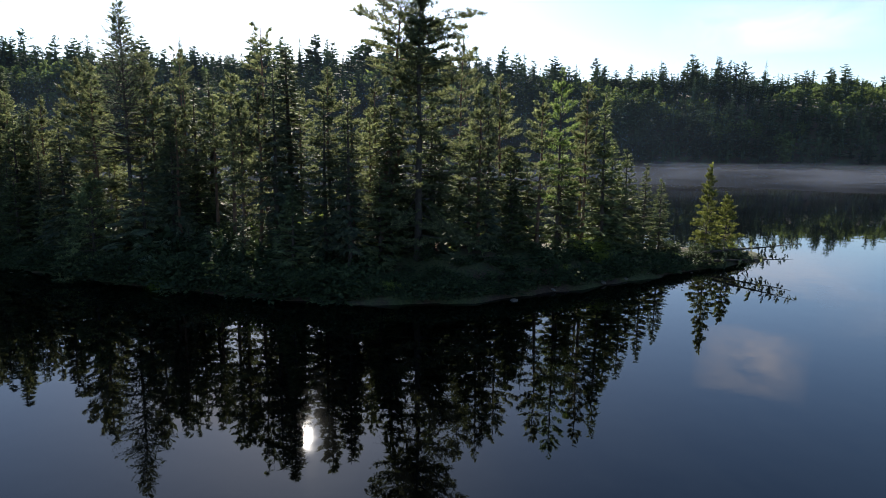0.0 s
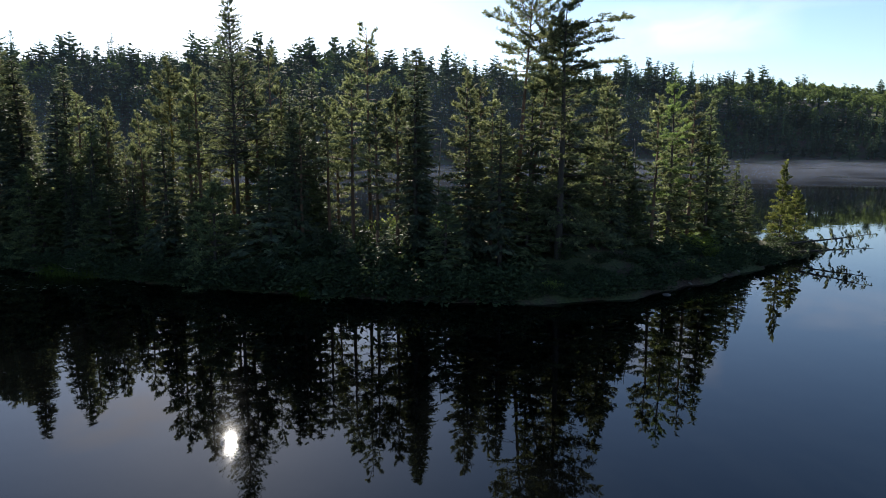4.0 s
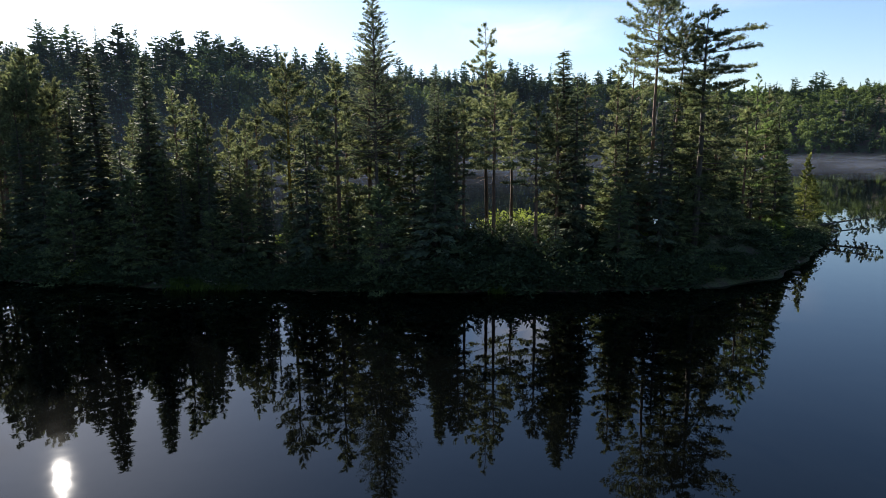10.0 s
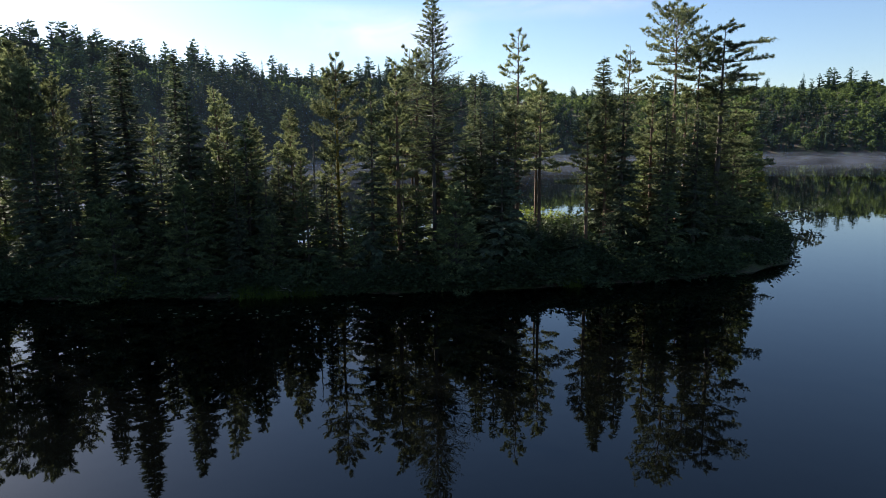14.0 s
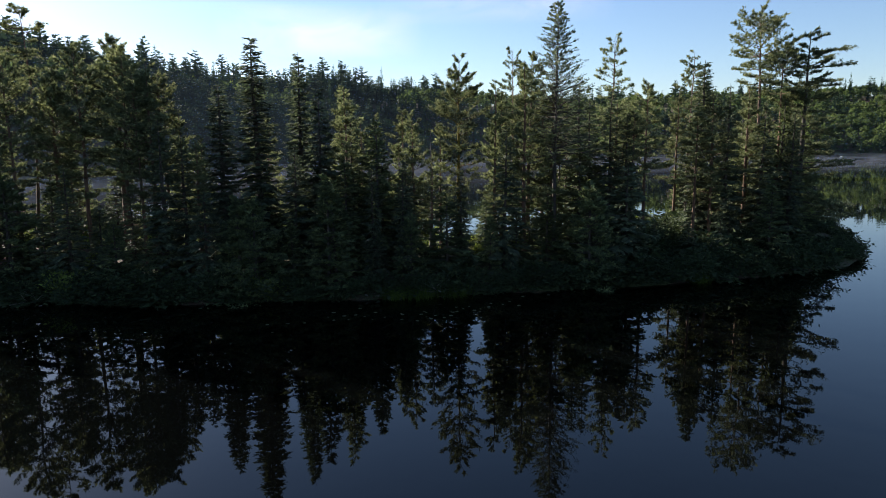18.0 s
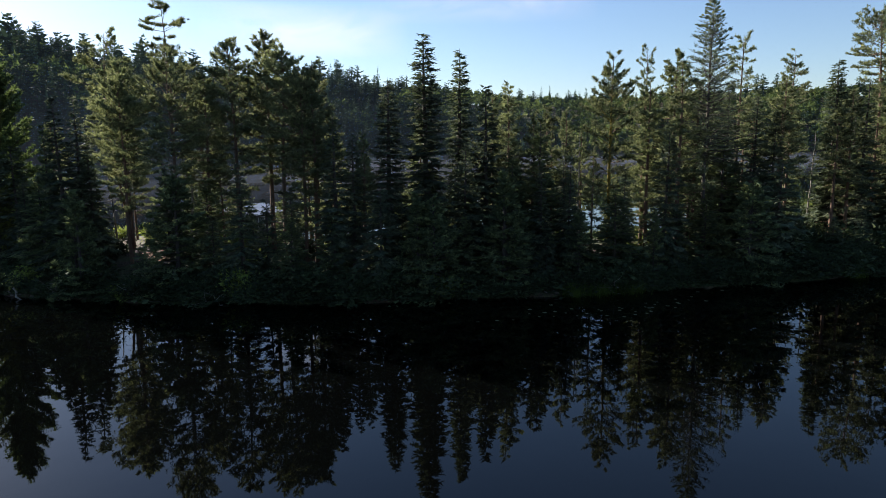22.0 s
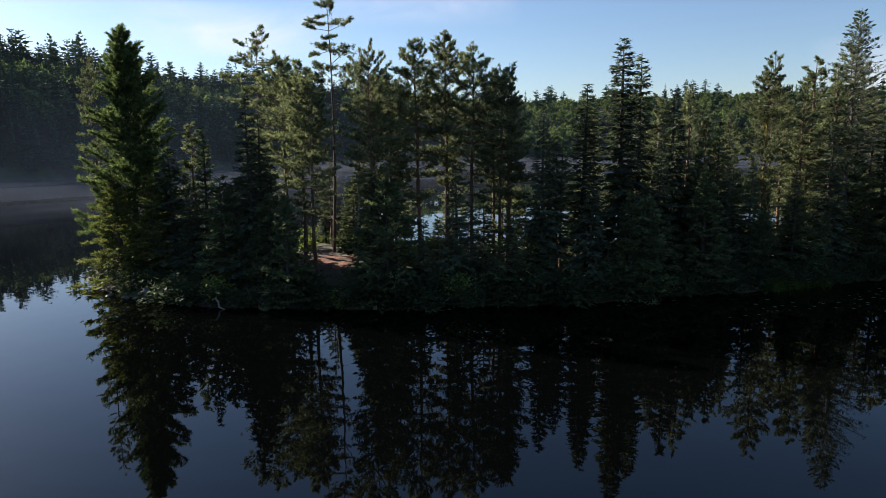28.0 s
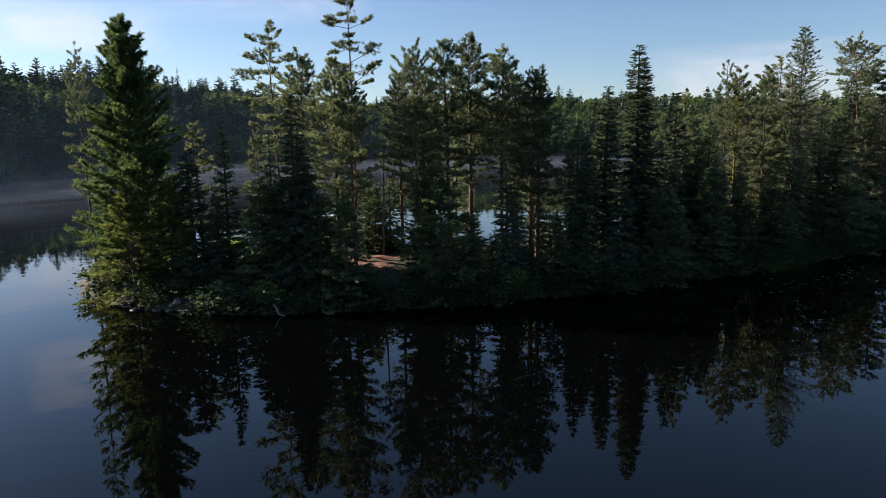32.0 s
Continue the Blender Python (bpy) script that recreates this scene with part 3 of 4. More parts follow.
spruces = Stock(lambda i, h: spruce(100 + i, h, (1.6, 1.8, 1.45, 1.95)[i], low=(0.05, 0.1, 0.16, 0.04)[i]), [14, 14, 14, 12], "spruces on the island")
club_spruces = Stock(lambda i, h: spruce(140 + i, h, (1.35, 1.25)[i], low=0.12, shape=0.5, ragged=0.45, whorl=0.3, ring=6, inner=0.05,
                     label="tall spruce with a dense knobbed top and lit side boughs"), [17, 17], "spruces on the island")
firs = Stock(lambda i, h: fir(200 + i, h, (1.7, 2.1, 1.9)[i]), [11, 10, 9], "firs on the island")
red_pines = Stock(lambda i, h: red_pine(300 + i, h, (2.3, 2.6, 2.1, 2.8)[i], low=(0.34, 0.4, 0.3, 0.36)[i], lean=((0.3, 0), (-0.4, 0.3), (0, 0.3), (0.5, -0.2))[i]),
                  [17, 18, 15, 17], "red pines on the island")
slim_pines = Stock(lambda i, h: red_pine(340 + i, h, (1.8, 2.0, 1.6)[i], low=(0.2, 0.28, 0.34)[i], whorl=0.5, peak=0, shape=0.6, ragged=0.6, drop=0.15,
                   label="slender young pine with short tufted limbs"), [14, 13, 15], "young pines on the island")
white_pines = Stock(lambda i, h: white_pine(400 + i, h, (3.2, 2.7)[i], low=(0.3, 0.4)[i]), [18, 18], "white pines on the island")
old_pines = Stock(lambda i, h: scraggly_pine(440 + i, h, (2.3, 2.3)[i], bow=(0.5, -0.9)[i], lean=((0.6, 0.2), (-1.2, 0.3))[i]), [20, 18], "old pines on the island")
young_spruces = Stock(lambda i, h: spruce(160 + i, h, (1.25, 1.05, 1.4)[i], low=0.03, whorl=0.27, stubs=0,
                      label="young dark spruce with boughs to the ground"), [6.5, 6, 5.5], "young spruces on the island")
young_firs = Stock(lambda i, h: fir(220 + i, h, (1.35, 1.6)[i], low=0.03, whorl=0.27, stubs=0, label="young balsam fir with boughs to the ground"), [6, 5.5], "young firs on the island")
cedars = Stock(lambda i, h: cedar(500 + i, h, (1.6, 1.9)[i]), [7.5, 6.5], "cedars on the shore")
green_cedars = Stock(lambda i, h: cedar(520 + i, h, (1.5, 1.8)[i], M_FIR, "dark bushy cedar leaning over the bank"), [7, 6], "dark cedars on the shore")
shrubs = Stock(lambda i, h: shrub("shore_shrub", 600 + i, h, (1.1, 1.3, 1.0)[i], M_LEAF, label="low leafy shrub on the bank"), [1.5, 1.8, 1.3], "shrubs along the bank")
pale_shrubs = Stock(lambda i, h: shrub("pale_shrub", 640 + i, h, (1.1, 1.0)[i], M_SUNLEAF, label="leafy bush coloured in sunlit yellow-green"), [1.9, 1.5], "pale bushes on the island")
tamaracks = Stock(lambda i, h: tamarack(700 + i, h), [19.5], "")


def plant_all(stock, rows):
    for x, y, top, wide in rows:
        stock.plant(x, y, top - max(0.0, float(island_height((x, y))[0])), wide)


tamaracks.plant(-26.2, 54.1, 20.1)
plant_all(club_spruces, [(-46.9, 63.6, 17.9, 1.35), (-43.1, 64.4, 17.4, 1.2), (-48.7, 65.4, 14.8, 1.4), (-12, 50.3, 17.4, 1.4)])
plant_all(red_pines, [(-53.8, 74.9, 18.7, 1.1), (-54.1, 71.9, 17.5, 1), (-56.2, 75.3, 18, 1), (-60.9, 75.1, 17, 0.85), (-57.5, 79, 15.8, 1),
                      (-50.8, 72.6, 16, 0.9), (-63.5, 78.8, 15.3, 0.9), (-62, 84.8, 17.2, 1), (-58.2, 76.5, 15.6, 1), (-53.5, 69.8, 15.8, 0.9), (-62.9, 81.1, 16.4, 1)])
tall_red_pine = tagged(red_pine(380, 19.6, 2.9, low=0.66, whorl=0.55, lean=(2.0, 1.8), stubs=22, peak=0.9, label="tall red pine with a pale leaning trunk and high crown"), group="red pines on the island")
tall_red_pine.matrix_basis = pose(-5.2, 48.6, float(island_height((-5.2, 48.6))[0]) - 0.05)
slant_red_pine = tagged(red_pine(381, 17.0, 2.3, low=0.68, whorl=0.6, lean=(3.3, 1.6), stubs=16, peak=0.9, label="leaning red pine with a bare pale trunk"), group="red pines on the island")
slant_red_pine.matrix_basis = pose(-5.0, 47.2, float(island_height((-5, 47.2))[0]) - 0.05)
plant_all(old_pines, [(-59.4, 82.3, 22, 1), (-61, 88.2, 19.8, 1)])
airy_pines = Stock(lambda i, h: airy_pine(460 + i, h, (2.9, 2.5)[i]), [18.4, 18.4], "open pines on the island")
plant_all(airy_pines, [(-72, 97.6, 18.4, 0.5), (-15.5, 57.1, 19.9, 1), (1.2, 60.2, 20.3, 0.9), (-24.2, 61, 18.6, 0.8)])
tip_white_pine = tagged(white_pine(410, 18.6, 4.3, low=0.02, shape=0.58, whorl=0.42, ring=8, ragged=0.45, flag=-0.08, flag_to=2.6, rise=(0.1, 0.85), droop=-0.14, tufts=15, burst=9, size=(0.26, 0.06), puff=0.26, plume=0.9, pad=0.16, inner=0.25,
                        label="big dense white pine lit on one side at the rocky tip"), group="white pines on the island")
tip_white_pine.matrix_basis = pose(-70.5, 94.3, float(island_height((-70.5, 94.3))[0]) - 0.05)
point_white_pine = tagged(white_pine(411, 18.2, 3.3, M_REDPINE, low=0.12, shape=0.5, whorl=0.75, ring=6, ragged=0.45, flag=0.3, flag_to=-0.5, tufts=15, rise=(-0.1, 0.35), droop=0.0, plume=0.8, pad=0.26, girth=0.016,
                          limbs=((0.9, -0.45, 4.4), (0.87, -0.1, 3.2), (0.82, -0.8, 3.8), (0.75, -0.3, 3.8)),
                          label="dark layered white pine with one long reaching limb"), group="white pines on the island")
point_white_pine.matrix_basis = pose(-2.0, 46.6, float(island_height((-2, 46.6))[0]) - 0.05)
bare_pines = Stock(lambda i, h: red_pine(360 + i, h, (2.1, 1.8)[i], low=(0.5, 0.56)[i], whorl=(0.6, 0.66)[i], peak=0, shape=0.6,
                   label="young pine with a bare lower trunk and light crown"), [15, 14], "young pines on the island")
plant_all(bare_pines, [(-17, 52.4, 15.5, 1.1), (-19, 54, 14.2, 1.1), (-15.1, 48.8, 13.1, 1.2), (-20.8, 50.8, 13.2, 1.2), (-12.8, 58, 14.6, 1.1)])
white_pines.plant(8.8, 52, 14.2, 0.85)
gold_pine = tagged(red_pine(382, 15.6, 2.2, low=0.3, whorl=0.7, label="pine with yellowing lower boughs"), group="young pines on the island")
crown_mesh = gold_pine.children[1].data
crown_mesh.materials.append(M_GOLDPINE)
for poly in crown_mesh.polygons:
    c = poly.center
    poly.material_index = int(c.z < 11.8 + 1.4 * math.sin(c.x * 1.7 + 1) and c.x - 0.7 * c.y + 0.5 * math.sin(c.z * 2) < 0.7)
gold_pine.matrix_basis = pose(-32.3, 58.7, float(island_height((-32.3, 58.7))[0]) - 0.05)
plant_all(slim_pines, [(-29.1, 54.6, 16.7, 1.1), (-25.9, 57.4, 17.8, 1.1), (-23, 58.5, 15.6, 1.1), (-27.5, 59, 15, 1.1), (4.5, 55, 15.8, 1.15),
                       (-6.2, 56.8, 15.5, 1.1), (-18.5, 60, 14.2, 1.1), (-34.5, 63.5, 13.4, 1.1), (11.5, 56.5, 13.2, 1.1), (-40.8, 61.5, 14.8, 1.2),
                       (-24.6, 55.9, 15.3, 1.1), (-6.9, 47.6, 13.9, 1.1), (2.5, 49.8, 14.9, 1.1), (7.2, 51.4, 14.2, 1.1), (11, 53, 15, 1.1)])
plant_all(slim_pines, [(-52.6, 69.6, 16.4, 1.1), (-35.4, 60.4, 13.0, 1.0), (-30.3, 56.5, 15.1, 1.1), (-8.6, 48.1, 15.6, 1.2), (-13.7, 48.2, 14.4, 1.1),
                       (-50.1, 71.4, 13, 1.1), (-39.5, 64.6, 14.5, 1.1), (-66, 92.5, 12.6, 1.3), (-49.3, 68.3, 11.1, 1.2), (-44.5, 67.5, 13, 1.1), (-36.5, 66.5, 12.5, 1.1)])
plant_all(spruces, [(-20.2, 56.9, 16.2, 1.1), (-21, 55.2, 15.2, 0.9), (-52.9, 66.4, 12.4, 1.3), (-36.8, 59.5, 9.8, 1.1), (-38.2, 60.6, 9.4, 1),
                    (-67.5, 80.6, 14, 1.1), (-64.5, 86, 12.5, 1.1), (-31.7, 53.9, 11.7, 1.1), (-21.6, 52.3, 14.6, 1), (-8.6, 46.6, 13.5, 1.1),
                    (-6.6, 45, 13.2, 1.1), (-0.9, 48.4, 11.6, 1.1), (3.2, 49.9, 13.2, 1), (-21.3, 51, 12.7, 1)])
plant_all(spruces, [(-12.3, 47.6, 15.3, 1.1), (-42.7, 61.7, 14.5, 1.1), (-40.4, 58.4, 9.1, 1.1), (-38.5, 57.4, 9.4, 1), (-51.5, 66.2, 11.3, 1.2),
                    (-69.2, 86.6, 7.9, 1.2), (-54.3, 87.4, 7.5, 1.3), (-53, 85.8, 6.5, 1.3), (-55.6, 89, 8, 1.2), (-52.4, 88.6, 5, 1.3), (-51.8, 86.8, 7, 0.9), (-66, 81.7, 14, 1), (-39.8, 62.3, 13.9, 1), (-45, 61.5, 10.5, 1.2), (-34.5, 55.6, 8.6, 1.2), (-58.5, 69.3, 9.3, 1.3)])
plant_all(firs, [(12.6, 52.9, 14.3, 0.9), (13.6, 54.2, 11, 1), (15, 55, 10.2, 1), (17, 56.2, 8.8, 1.1), (18.7, 57.2, 7.6, 1), (-39.2, 59.8, 12.4, 1), (-4.0, 47.4, 14.5, 1),
                 (-1.1, 48.6, 14.0, 1.0), (-2.2, 47.9, 9.4, 1.1), (-67.5, 87.6, 12.1, 0.95), (-41.7, 60.1, 10, 1.1), (9.2, 52.6, 10.5, 1.1), (5.0, 50.8, 9.2, 1.1), (-62, 74, 9, 1.2)])
plant_all(firs, [(-4.6, 45.6, 8.6, 1.2), (1.0, 49.8, 11.5, 1.1), (-7.6, 49.6, 11, 1.1), (-5.2, 50.6, 10.4, 1.1)])
plant_all(cedars, [(23.6, 59.2, 8.6, 0.8), (25.8, 60.2, 6, 0.95), (-71, 89.4, 8.4, 1.2), (-72.9, 91.2, 8.2, 1.25), (-71.2, 96.8, 5.4, 1.4)])
plant_all(green_cedars, [(-44, 58.6, 8.4, 1.25), (-48.5, 60.6, 7, 1.2), (-67.4, 76.4, 7.4, 1.2), (-27, 49.6, 7.6, 1.2), (10.0, 53.0, 7.0, 1.2), (13.0, 54.4, 5.4, 1.3), (16.2, 55.6, 4.5, 1.2)])

# bushes in the sunlit leaf colour, to brighten the gap between the trees
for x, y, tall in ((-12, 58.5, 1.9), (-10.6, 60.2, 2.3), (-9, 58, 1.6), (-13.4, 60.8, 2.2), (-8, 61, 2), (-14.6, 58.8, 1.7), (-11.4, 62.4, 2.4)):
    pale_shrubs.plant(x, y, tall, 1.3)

# the young growth along the shore, mid island and far side
rng = np.random.default_rng(42)


def along(line, s):
    line = np.array(line, float)
    seg = np.linalg.norm(np.diff(line, axis=0), axis=1)
    at = np.concatenate([[0], np.cumsum(seg)])
    p = np.array([np.interp(s, at, line[:, c]) for c in (0, 1)])
    q = np.array([np.interp(min(s + 0.5, at[-1]), at, line[:, c]) for c in (0, 1)])
    d = (q - p) / (np.linalg.norm(q - p) + 1e-9)
    return p, np.array([-d[1], d[0]]), at[-1]


length = along(FRONT, 0)[2]
CLEARINGS = ((-61.2, 79, 2.6), (-1, 50.6, 2.4), (-50.2, 88.5, 3.6), (-13, 60.5, 5), (-36.5, 69, 4.5), (-44, 79, 4), (-9, 53, 2.5))


LANES = ((-60.8, 79.6, -79, 56.5, 1.8), (-60.8, 79.6, -66, 103, 1.8), (2.9, 57.2, -16, 27, 1.3), (2.9, 57.2, 0.5, 68, 1.5), (-7.6, 55.8, -35, 39, 1.4), (-7.6, 55.8, -10, 67, 1.5), (-11, 60, -8.5, 40, 1.3), (-10.5, 59, -20.5, 31, 1.6), (-15.5, 61, -22, 33, 2.0), (-10.5, 59, -26, 35, 1.4))


def free(x, y):
    for ax, ay, bx, by, w in LANES:
        u = min(1, max(0, ((x - ax) * (bx - ax) + (y - ay) * (by - ay)) / ((bx - ax) ** 2 + (by - ay) ** 2)))
        if math.hypot(x - ax - u * (bx - ax), y - ay - u * (by - ay)) < w:
            return False
    return all((x - a) ** 2 + (y - b) ** 2 > c * c for a, b, c in CLEARINGS)


s = 16.0
while s < length - 9:
    p, n, _ = along(FRONT, s)
    x, y = p + n * (1.2 + 2.6 * rng.random() + 3.2 * (p[0] > -5))
    kind = rng.random()
    end = min(1.0, 0.45 + (length - s) / 40)
    stock = young_spruces if kind < 0.42 else young_firs if kind < 0.75 else green_cedars
    if free(x, y) and (x < -8 or rng.random() < 0.45):
        stock.plant(x, y, (3 + 4.2 * rng.random()) * end + 0.8, 1.0 + 0.4 * rng.random())
    s += 2.1 + 1.7 * rng.random()
for near, far, step in ((4.5, 8, 2.5), (8, 12, 4.0), (12, 17, 5.4)):
    s = 10.0
    while s < length - 20:
        p, n, _ = along(FRONT, s)
        x, y = p + n * (near + (far - near) * rng.random())
        if float(inside_by(ISLAND, np.array([[x, y]]))[0]) > 1.2 and free(x, y) and (x < -8 or rng.random() < 0.5):
            kind = rng.random()
            if kind < 0.2:
                slim_pines.plant(x, y, 8 + 4 * rng.random(), 1.0 + 0.3 * rng.random())
            else:
                (young_spruces if kind < 0.6 else young_firs).plant(x, y, 3.2 + 6 * rng.random() ** 1.3, 1.0 + 0.35 * rng.random())
        s += step * (0.7 + 0.7 * rng.random())
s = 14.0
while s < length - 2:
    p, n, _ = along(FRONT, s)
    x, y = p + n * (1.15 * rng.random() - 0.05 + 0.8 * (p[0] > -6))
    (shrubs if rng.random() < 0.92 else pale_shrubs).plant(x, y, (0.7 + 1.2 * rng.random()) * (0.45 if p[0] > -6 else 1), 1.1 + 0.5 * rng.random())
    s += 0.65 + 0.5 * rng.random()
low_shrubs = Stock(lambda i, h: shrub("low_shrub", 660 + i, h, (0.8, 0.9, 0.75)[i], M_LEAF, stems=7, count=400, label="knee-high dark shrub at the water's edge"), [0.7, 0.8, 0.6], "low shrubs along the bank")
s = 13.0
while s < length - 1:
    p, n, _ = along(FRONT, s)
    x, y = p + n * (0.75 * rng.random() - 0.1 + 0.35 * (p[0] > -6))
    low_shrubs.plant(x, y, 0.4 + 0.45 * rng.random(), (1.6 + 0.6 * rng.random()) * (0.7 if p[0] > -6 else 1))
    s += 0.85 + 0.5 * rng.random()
s = 2.0
while s < 16:
    p, n, _ = along(FRONT, s)
    x, y = p + n * (0.9 + 2.2 * rng.random())
    (low_shrubs if rng.random() < 0.6 else shrubs).plant(x, y, 0.5 + 0.7 * rng.random(), 1.1 + 0.6 * rng.random())
    s += 0.45 + 0.4 * rng.random()
s = 4.0
while s < length - 10:
    p, n, _ = along(FRONT, s)
    x, y = p + n * (3.5 + 9 * rng.random())
    if free(x, y):
        (shrubs if rng.random() < 0.55 else pale_shrubs).plant(x, y, 0.8 + 1.0 * rng.random(), 1.0 + 0.5 * rng.random())
    s += 2.6 + 1.8 * rng.random()

# bushes on the open ground among the bare-stemmed pines
for k in range(75):
    x, y = -21.5 + 13 * rng.random(), 45.5 + 12 * rng.random()
    (shrubs if rng.random() < 0.6 else low_shrubs).plant(x, y, 0.9 + 1.0 * rng.random(), 1.2 + 0.5 * rng.random())
for x, y, tall in ((-17.5, 47.6, 3.2), (-14.6, 46.6, 3.6), (-19.6, 49.4, 3), (-12.6, 47, 3.4)):
    young_spruces.plant(x, y, tall, 1.3)
# dark low cover on the open bank of the point
for k in range(82):
    p, n, _ = along(FRONT, length - 46 + 42 * rng.random())
    x, y = p + n * (0.9 + 4.0 * rng.random())
    low_shrubs.plant(x, y, (0.5 + 0.6 * rng.random()) * (0.65 if p[0] > -4 else 1), 1.3 + 0.6 * rng.random())
# low growth under and behind the trees
for k in range(420):
    x, y = -72 + 100 * rng.random(), 48 + 56 * rng.random()
    deep = float(inside_by(ISLAND, np.array([[x, y]]))[0])
    if deep < 0.6 or not free(x, y):
        continue
    kind = rng.random()
    if kind < 0.5:
        low_shrubs.plant(x, y, 0.4 + 0.6 * rng.random(), 1.3 + 0.7 * rng.random())
    elif kind < 0.72:
        shrubs.plant(x, y, 0.8 + 0.8 * rng.random(), 1.2 + 0.5 * rng.random())
    elif kind < 0.9:
        pale_shrubs.plant(x, y, 0.7 + 0.9 * rng.random(), 1.2 + 0.5 * rng.random())
    elif deep < 4:
        (young_spruces if kind < 0.95 else young_firs).plant(x, y, 2 + 2.5 * rng.random(), 1.1)

# ---- far woods ----
def far_stem(r, v, f):
    """The stem and the shaded inner boughs of a far tree."""
    tv, tq = tube([[0, 0, -0.03], [0, 0, 0.5], [0, 0, 0.97]], [0.011, 0.008, 0.003], 3)
    a = np.arange(9) * 0.7 + r.random(9) * 0.3
    c, s_, lo_ = np.cos(a), np.sin(a), 0.03 + 0.2 * r.random(9)
    rad = 0.06 + 0.03 * r.random(9)
    core = np.stack([np.stack([c * rad, s_ * rad, lo_], -1), np.stack([np.cos(a + 1.1) * rad, np.sin(a + 1.1) * rad, lo_ + 0.1], -1), np.stack([c * 0.008, s_ * 0.008, 0.6 + 0.28 * r.random(9)], -1)], 1).reshape(-1, 3)
    v, f = joined([(v, f), (core, np.arange(27).reshape(-1, 3))])
    return joined([(v, f), (tv, np.concatenate([tq[:, [0, 1, 2]], tq[:, [0, 2, 3]]]))])


def far_tree(seed, kind):
    """A coarse tree one unit tall, to be seen from hundreds of metres away."""
    r = np.random.default_rng(seed)
    if kind == "leaf":
        n = 96
        lumps = unit(r.normal(size=(8, 3)) + [0, 0, 0.25]) * [0.25, 0.25, 0.2] * (0.5 + 0.5 * r.random((8, 1)))
        d = unit(r.normal(size=(n, 3)) + [0, 0, 0.3])
        pos = lumps[r.integers(0, 8, n)] + d * 0.13 * (0.6 + 0.4 * r.random((n, 1))) + [0, 0, 0.6]
        low = r.random(n) < 0.3
        pos[low] = pos[low] * [1.05, 1.05, 0.5]
        return far_stem(r, *blades(pos, np.cross(d, r.normal(size=(n, 3))) + d * 0.35, 0.11 + 0.08 * r.random(n), 0.1 + 0.06 * r.random(n), r, 0.85, d))
    if kind == "spruce":
        n = 110
        u = np.sort(r.random(n) ** 0.9)
        az = r.random(n) * 6.28
        z = 0.04 + 0.94 * u
        reach = (0.12 * (1 - u) ** 0.9 + 0.004) * (0.8 + 0.3 * np.sin(u * 70 + seed))
        q = r.random(n) ** 0.5
        pos = np.stack([np.cos(az) * reach * q, np.sin(az) * reach * q, z], -1)
        way = np.stack([np.cos(az), np.sin(az), 0.15 - 0.55 * (1 - u) + 0.8 * u ** 3], -1)
        ln, wd = 0.035 + 0.045 * (1 - u), 0.024 + 0.026 * (1 - u)
    else:
        tiers, low, full = (12, 0.25, 0.23) if kind == "big" else (9, 0.14, 0.26)
        bits = []
        for i in range(tiers):
            u = (i + 0.5 + 0.6 * (r.random() - 0.5)) / tiers
            m = 5 if u < 0.8 else 3
            az = np.arange(m) * 6.283 / m + i * 2.1 + r.normal(size=m) * 0.4
            reach = full * (1 - u) ** 0.6 * (0.3 + 1.0 * r.random(m)) + 0.02
            out = np.stack([np.cos(az), np.sin(az), 0.02 + 0.5 * u ** 2 + 0.1 * r.normal(size=m)], -1)
            at = np.tile([0, 0, low + (0.96 - low) * u], (m, 1)) + UP * r.normal(size=(m, 1)) * 0.012
            bits.append(fans(at, out, reach, 0.04 + 0.5 * reach, UP + r.normal(size=(m, 3)) * 0.35))
            k = 3
            o2, r2 = np.repeat(out, k, 0), np.repeat(reach, k)
            p2 = np.repeat(at, k, 0) + o2 * (r2 * (0.45 + 0.55 * r.random(m * k)))[:, None]
            bits.append(blades(p2, o2 + r.normal(size=(m * k, 3)) * [0.7, 0.7, 0.3] + UP * 0.25, 0.02 + 0.28 * r2, 0.018 + 0.1 * r2, r, 0.4))
        v, f = joined(bits)
        return far_stem(r, v, f)
    v, f = blades(pos, way, ln * (0.7 + 0.6 * r.random(n)), wd * (0.7 + 0.6 * r.random(n)), r, 0.35)
    return far_stem(r, v, f)


def woods(name, spots, kinds, mat, label, lo, hi, seed):
    r = np.random.default_rng(seed)
    kits = [far_tree(seed + i, k) for i, k in enumerate(kinds)]
    z = hill_height(spots)
    pick = r.integers(0, len(kits), len(spots))
    bits = []
    for i, (kv, kf) in enumerate(kits):
        at = spots[pick == i]
        n = len(at)
        tall = (lo + (hi - lo) * r.random(n) ** 1.4) * np.interp(np.degrees(np.arctan2(at[:, 0] + 20, at[:, 1] - 30)), [24, 40], [1, 0.72])
        fat = tall * (0.85 + 0.4 * r.random(n))
        a = r.random(n) * 6.28
        c, s_ = np.cos(a) * fat, np.sin(a) * fat
        x = kv[None, :, 0] * c[:, None] - kv[None, :, 1] * s_[:, None] + at[:, 0:1]
        y = kv[None, :, 0] * s_[:, None] + kv[None, :, 1] * c[:, None] + at[:, 1:2]
        zz = kv[None, :, 2] * tall[:, None] + (z[pick == i] - 0.3)[:, None]
        bits.append((np.stack([x, y, zz], -1).reshape(-1, 3), (kf[None] + (np.arange(n) * len(kv))[:, None, None]).reshape(-1, 3)))
    v, f = joined(bits)
    tagged(new(name, mesh_of(name, v, f, mat)), label, "forest", kind="stuff")


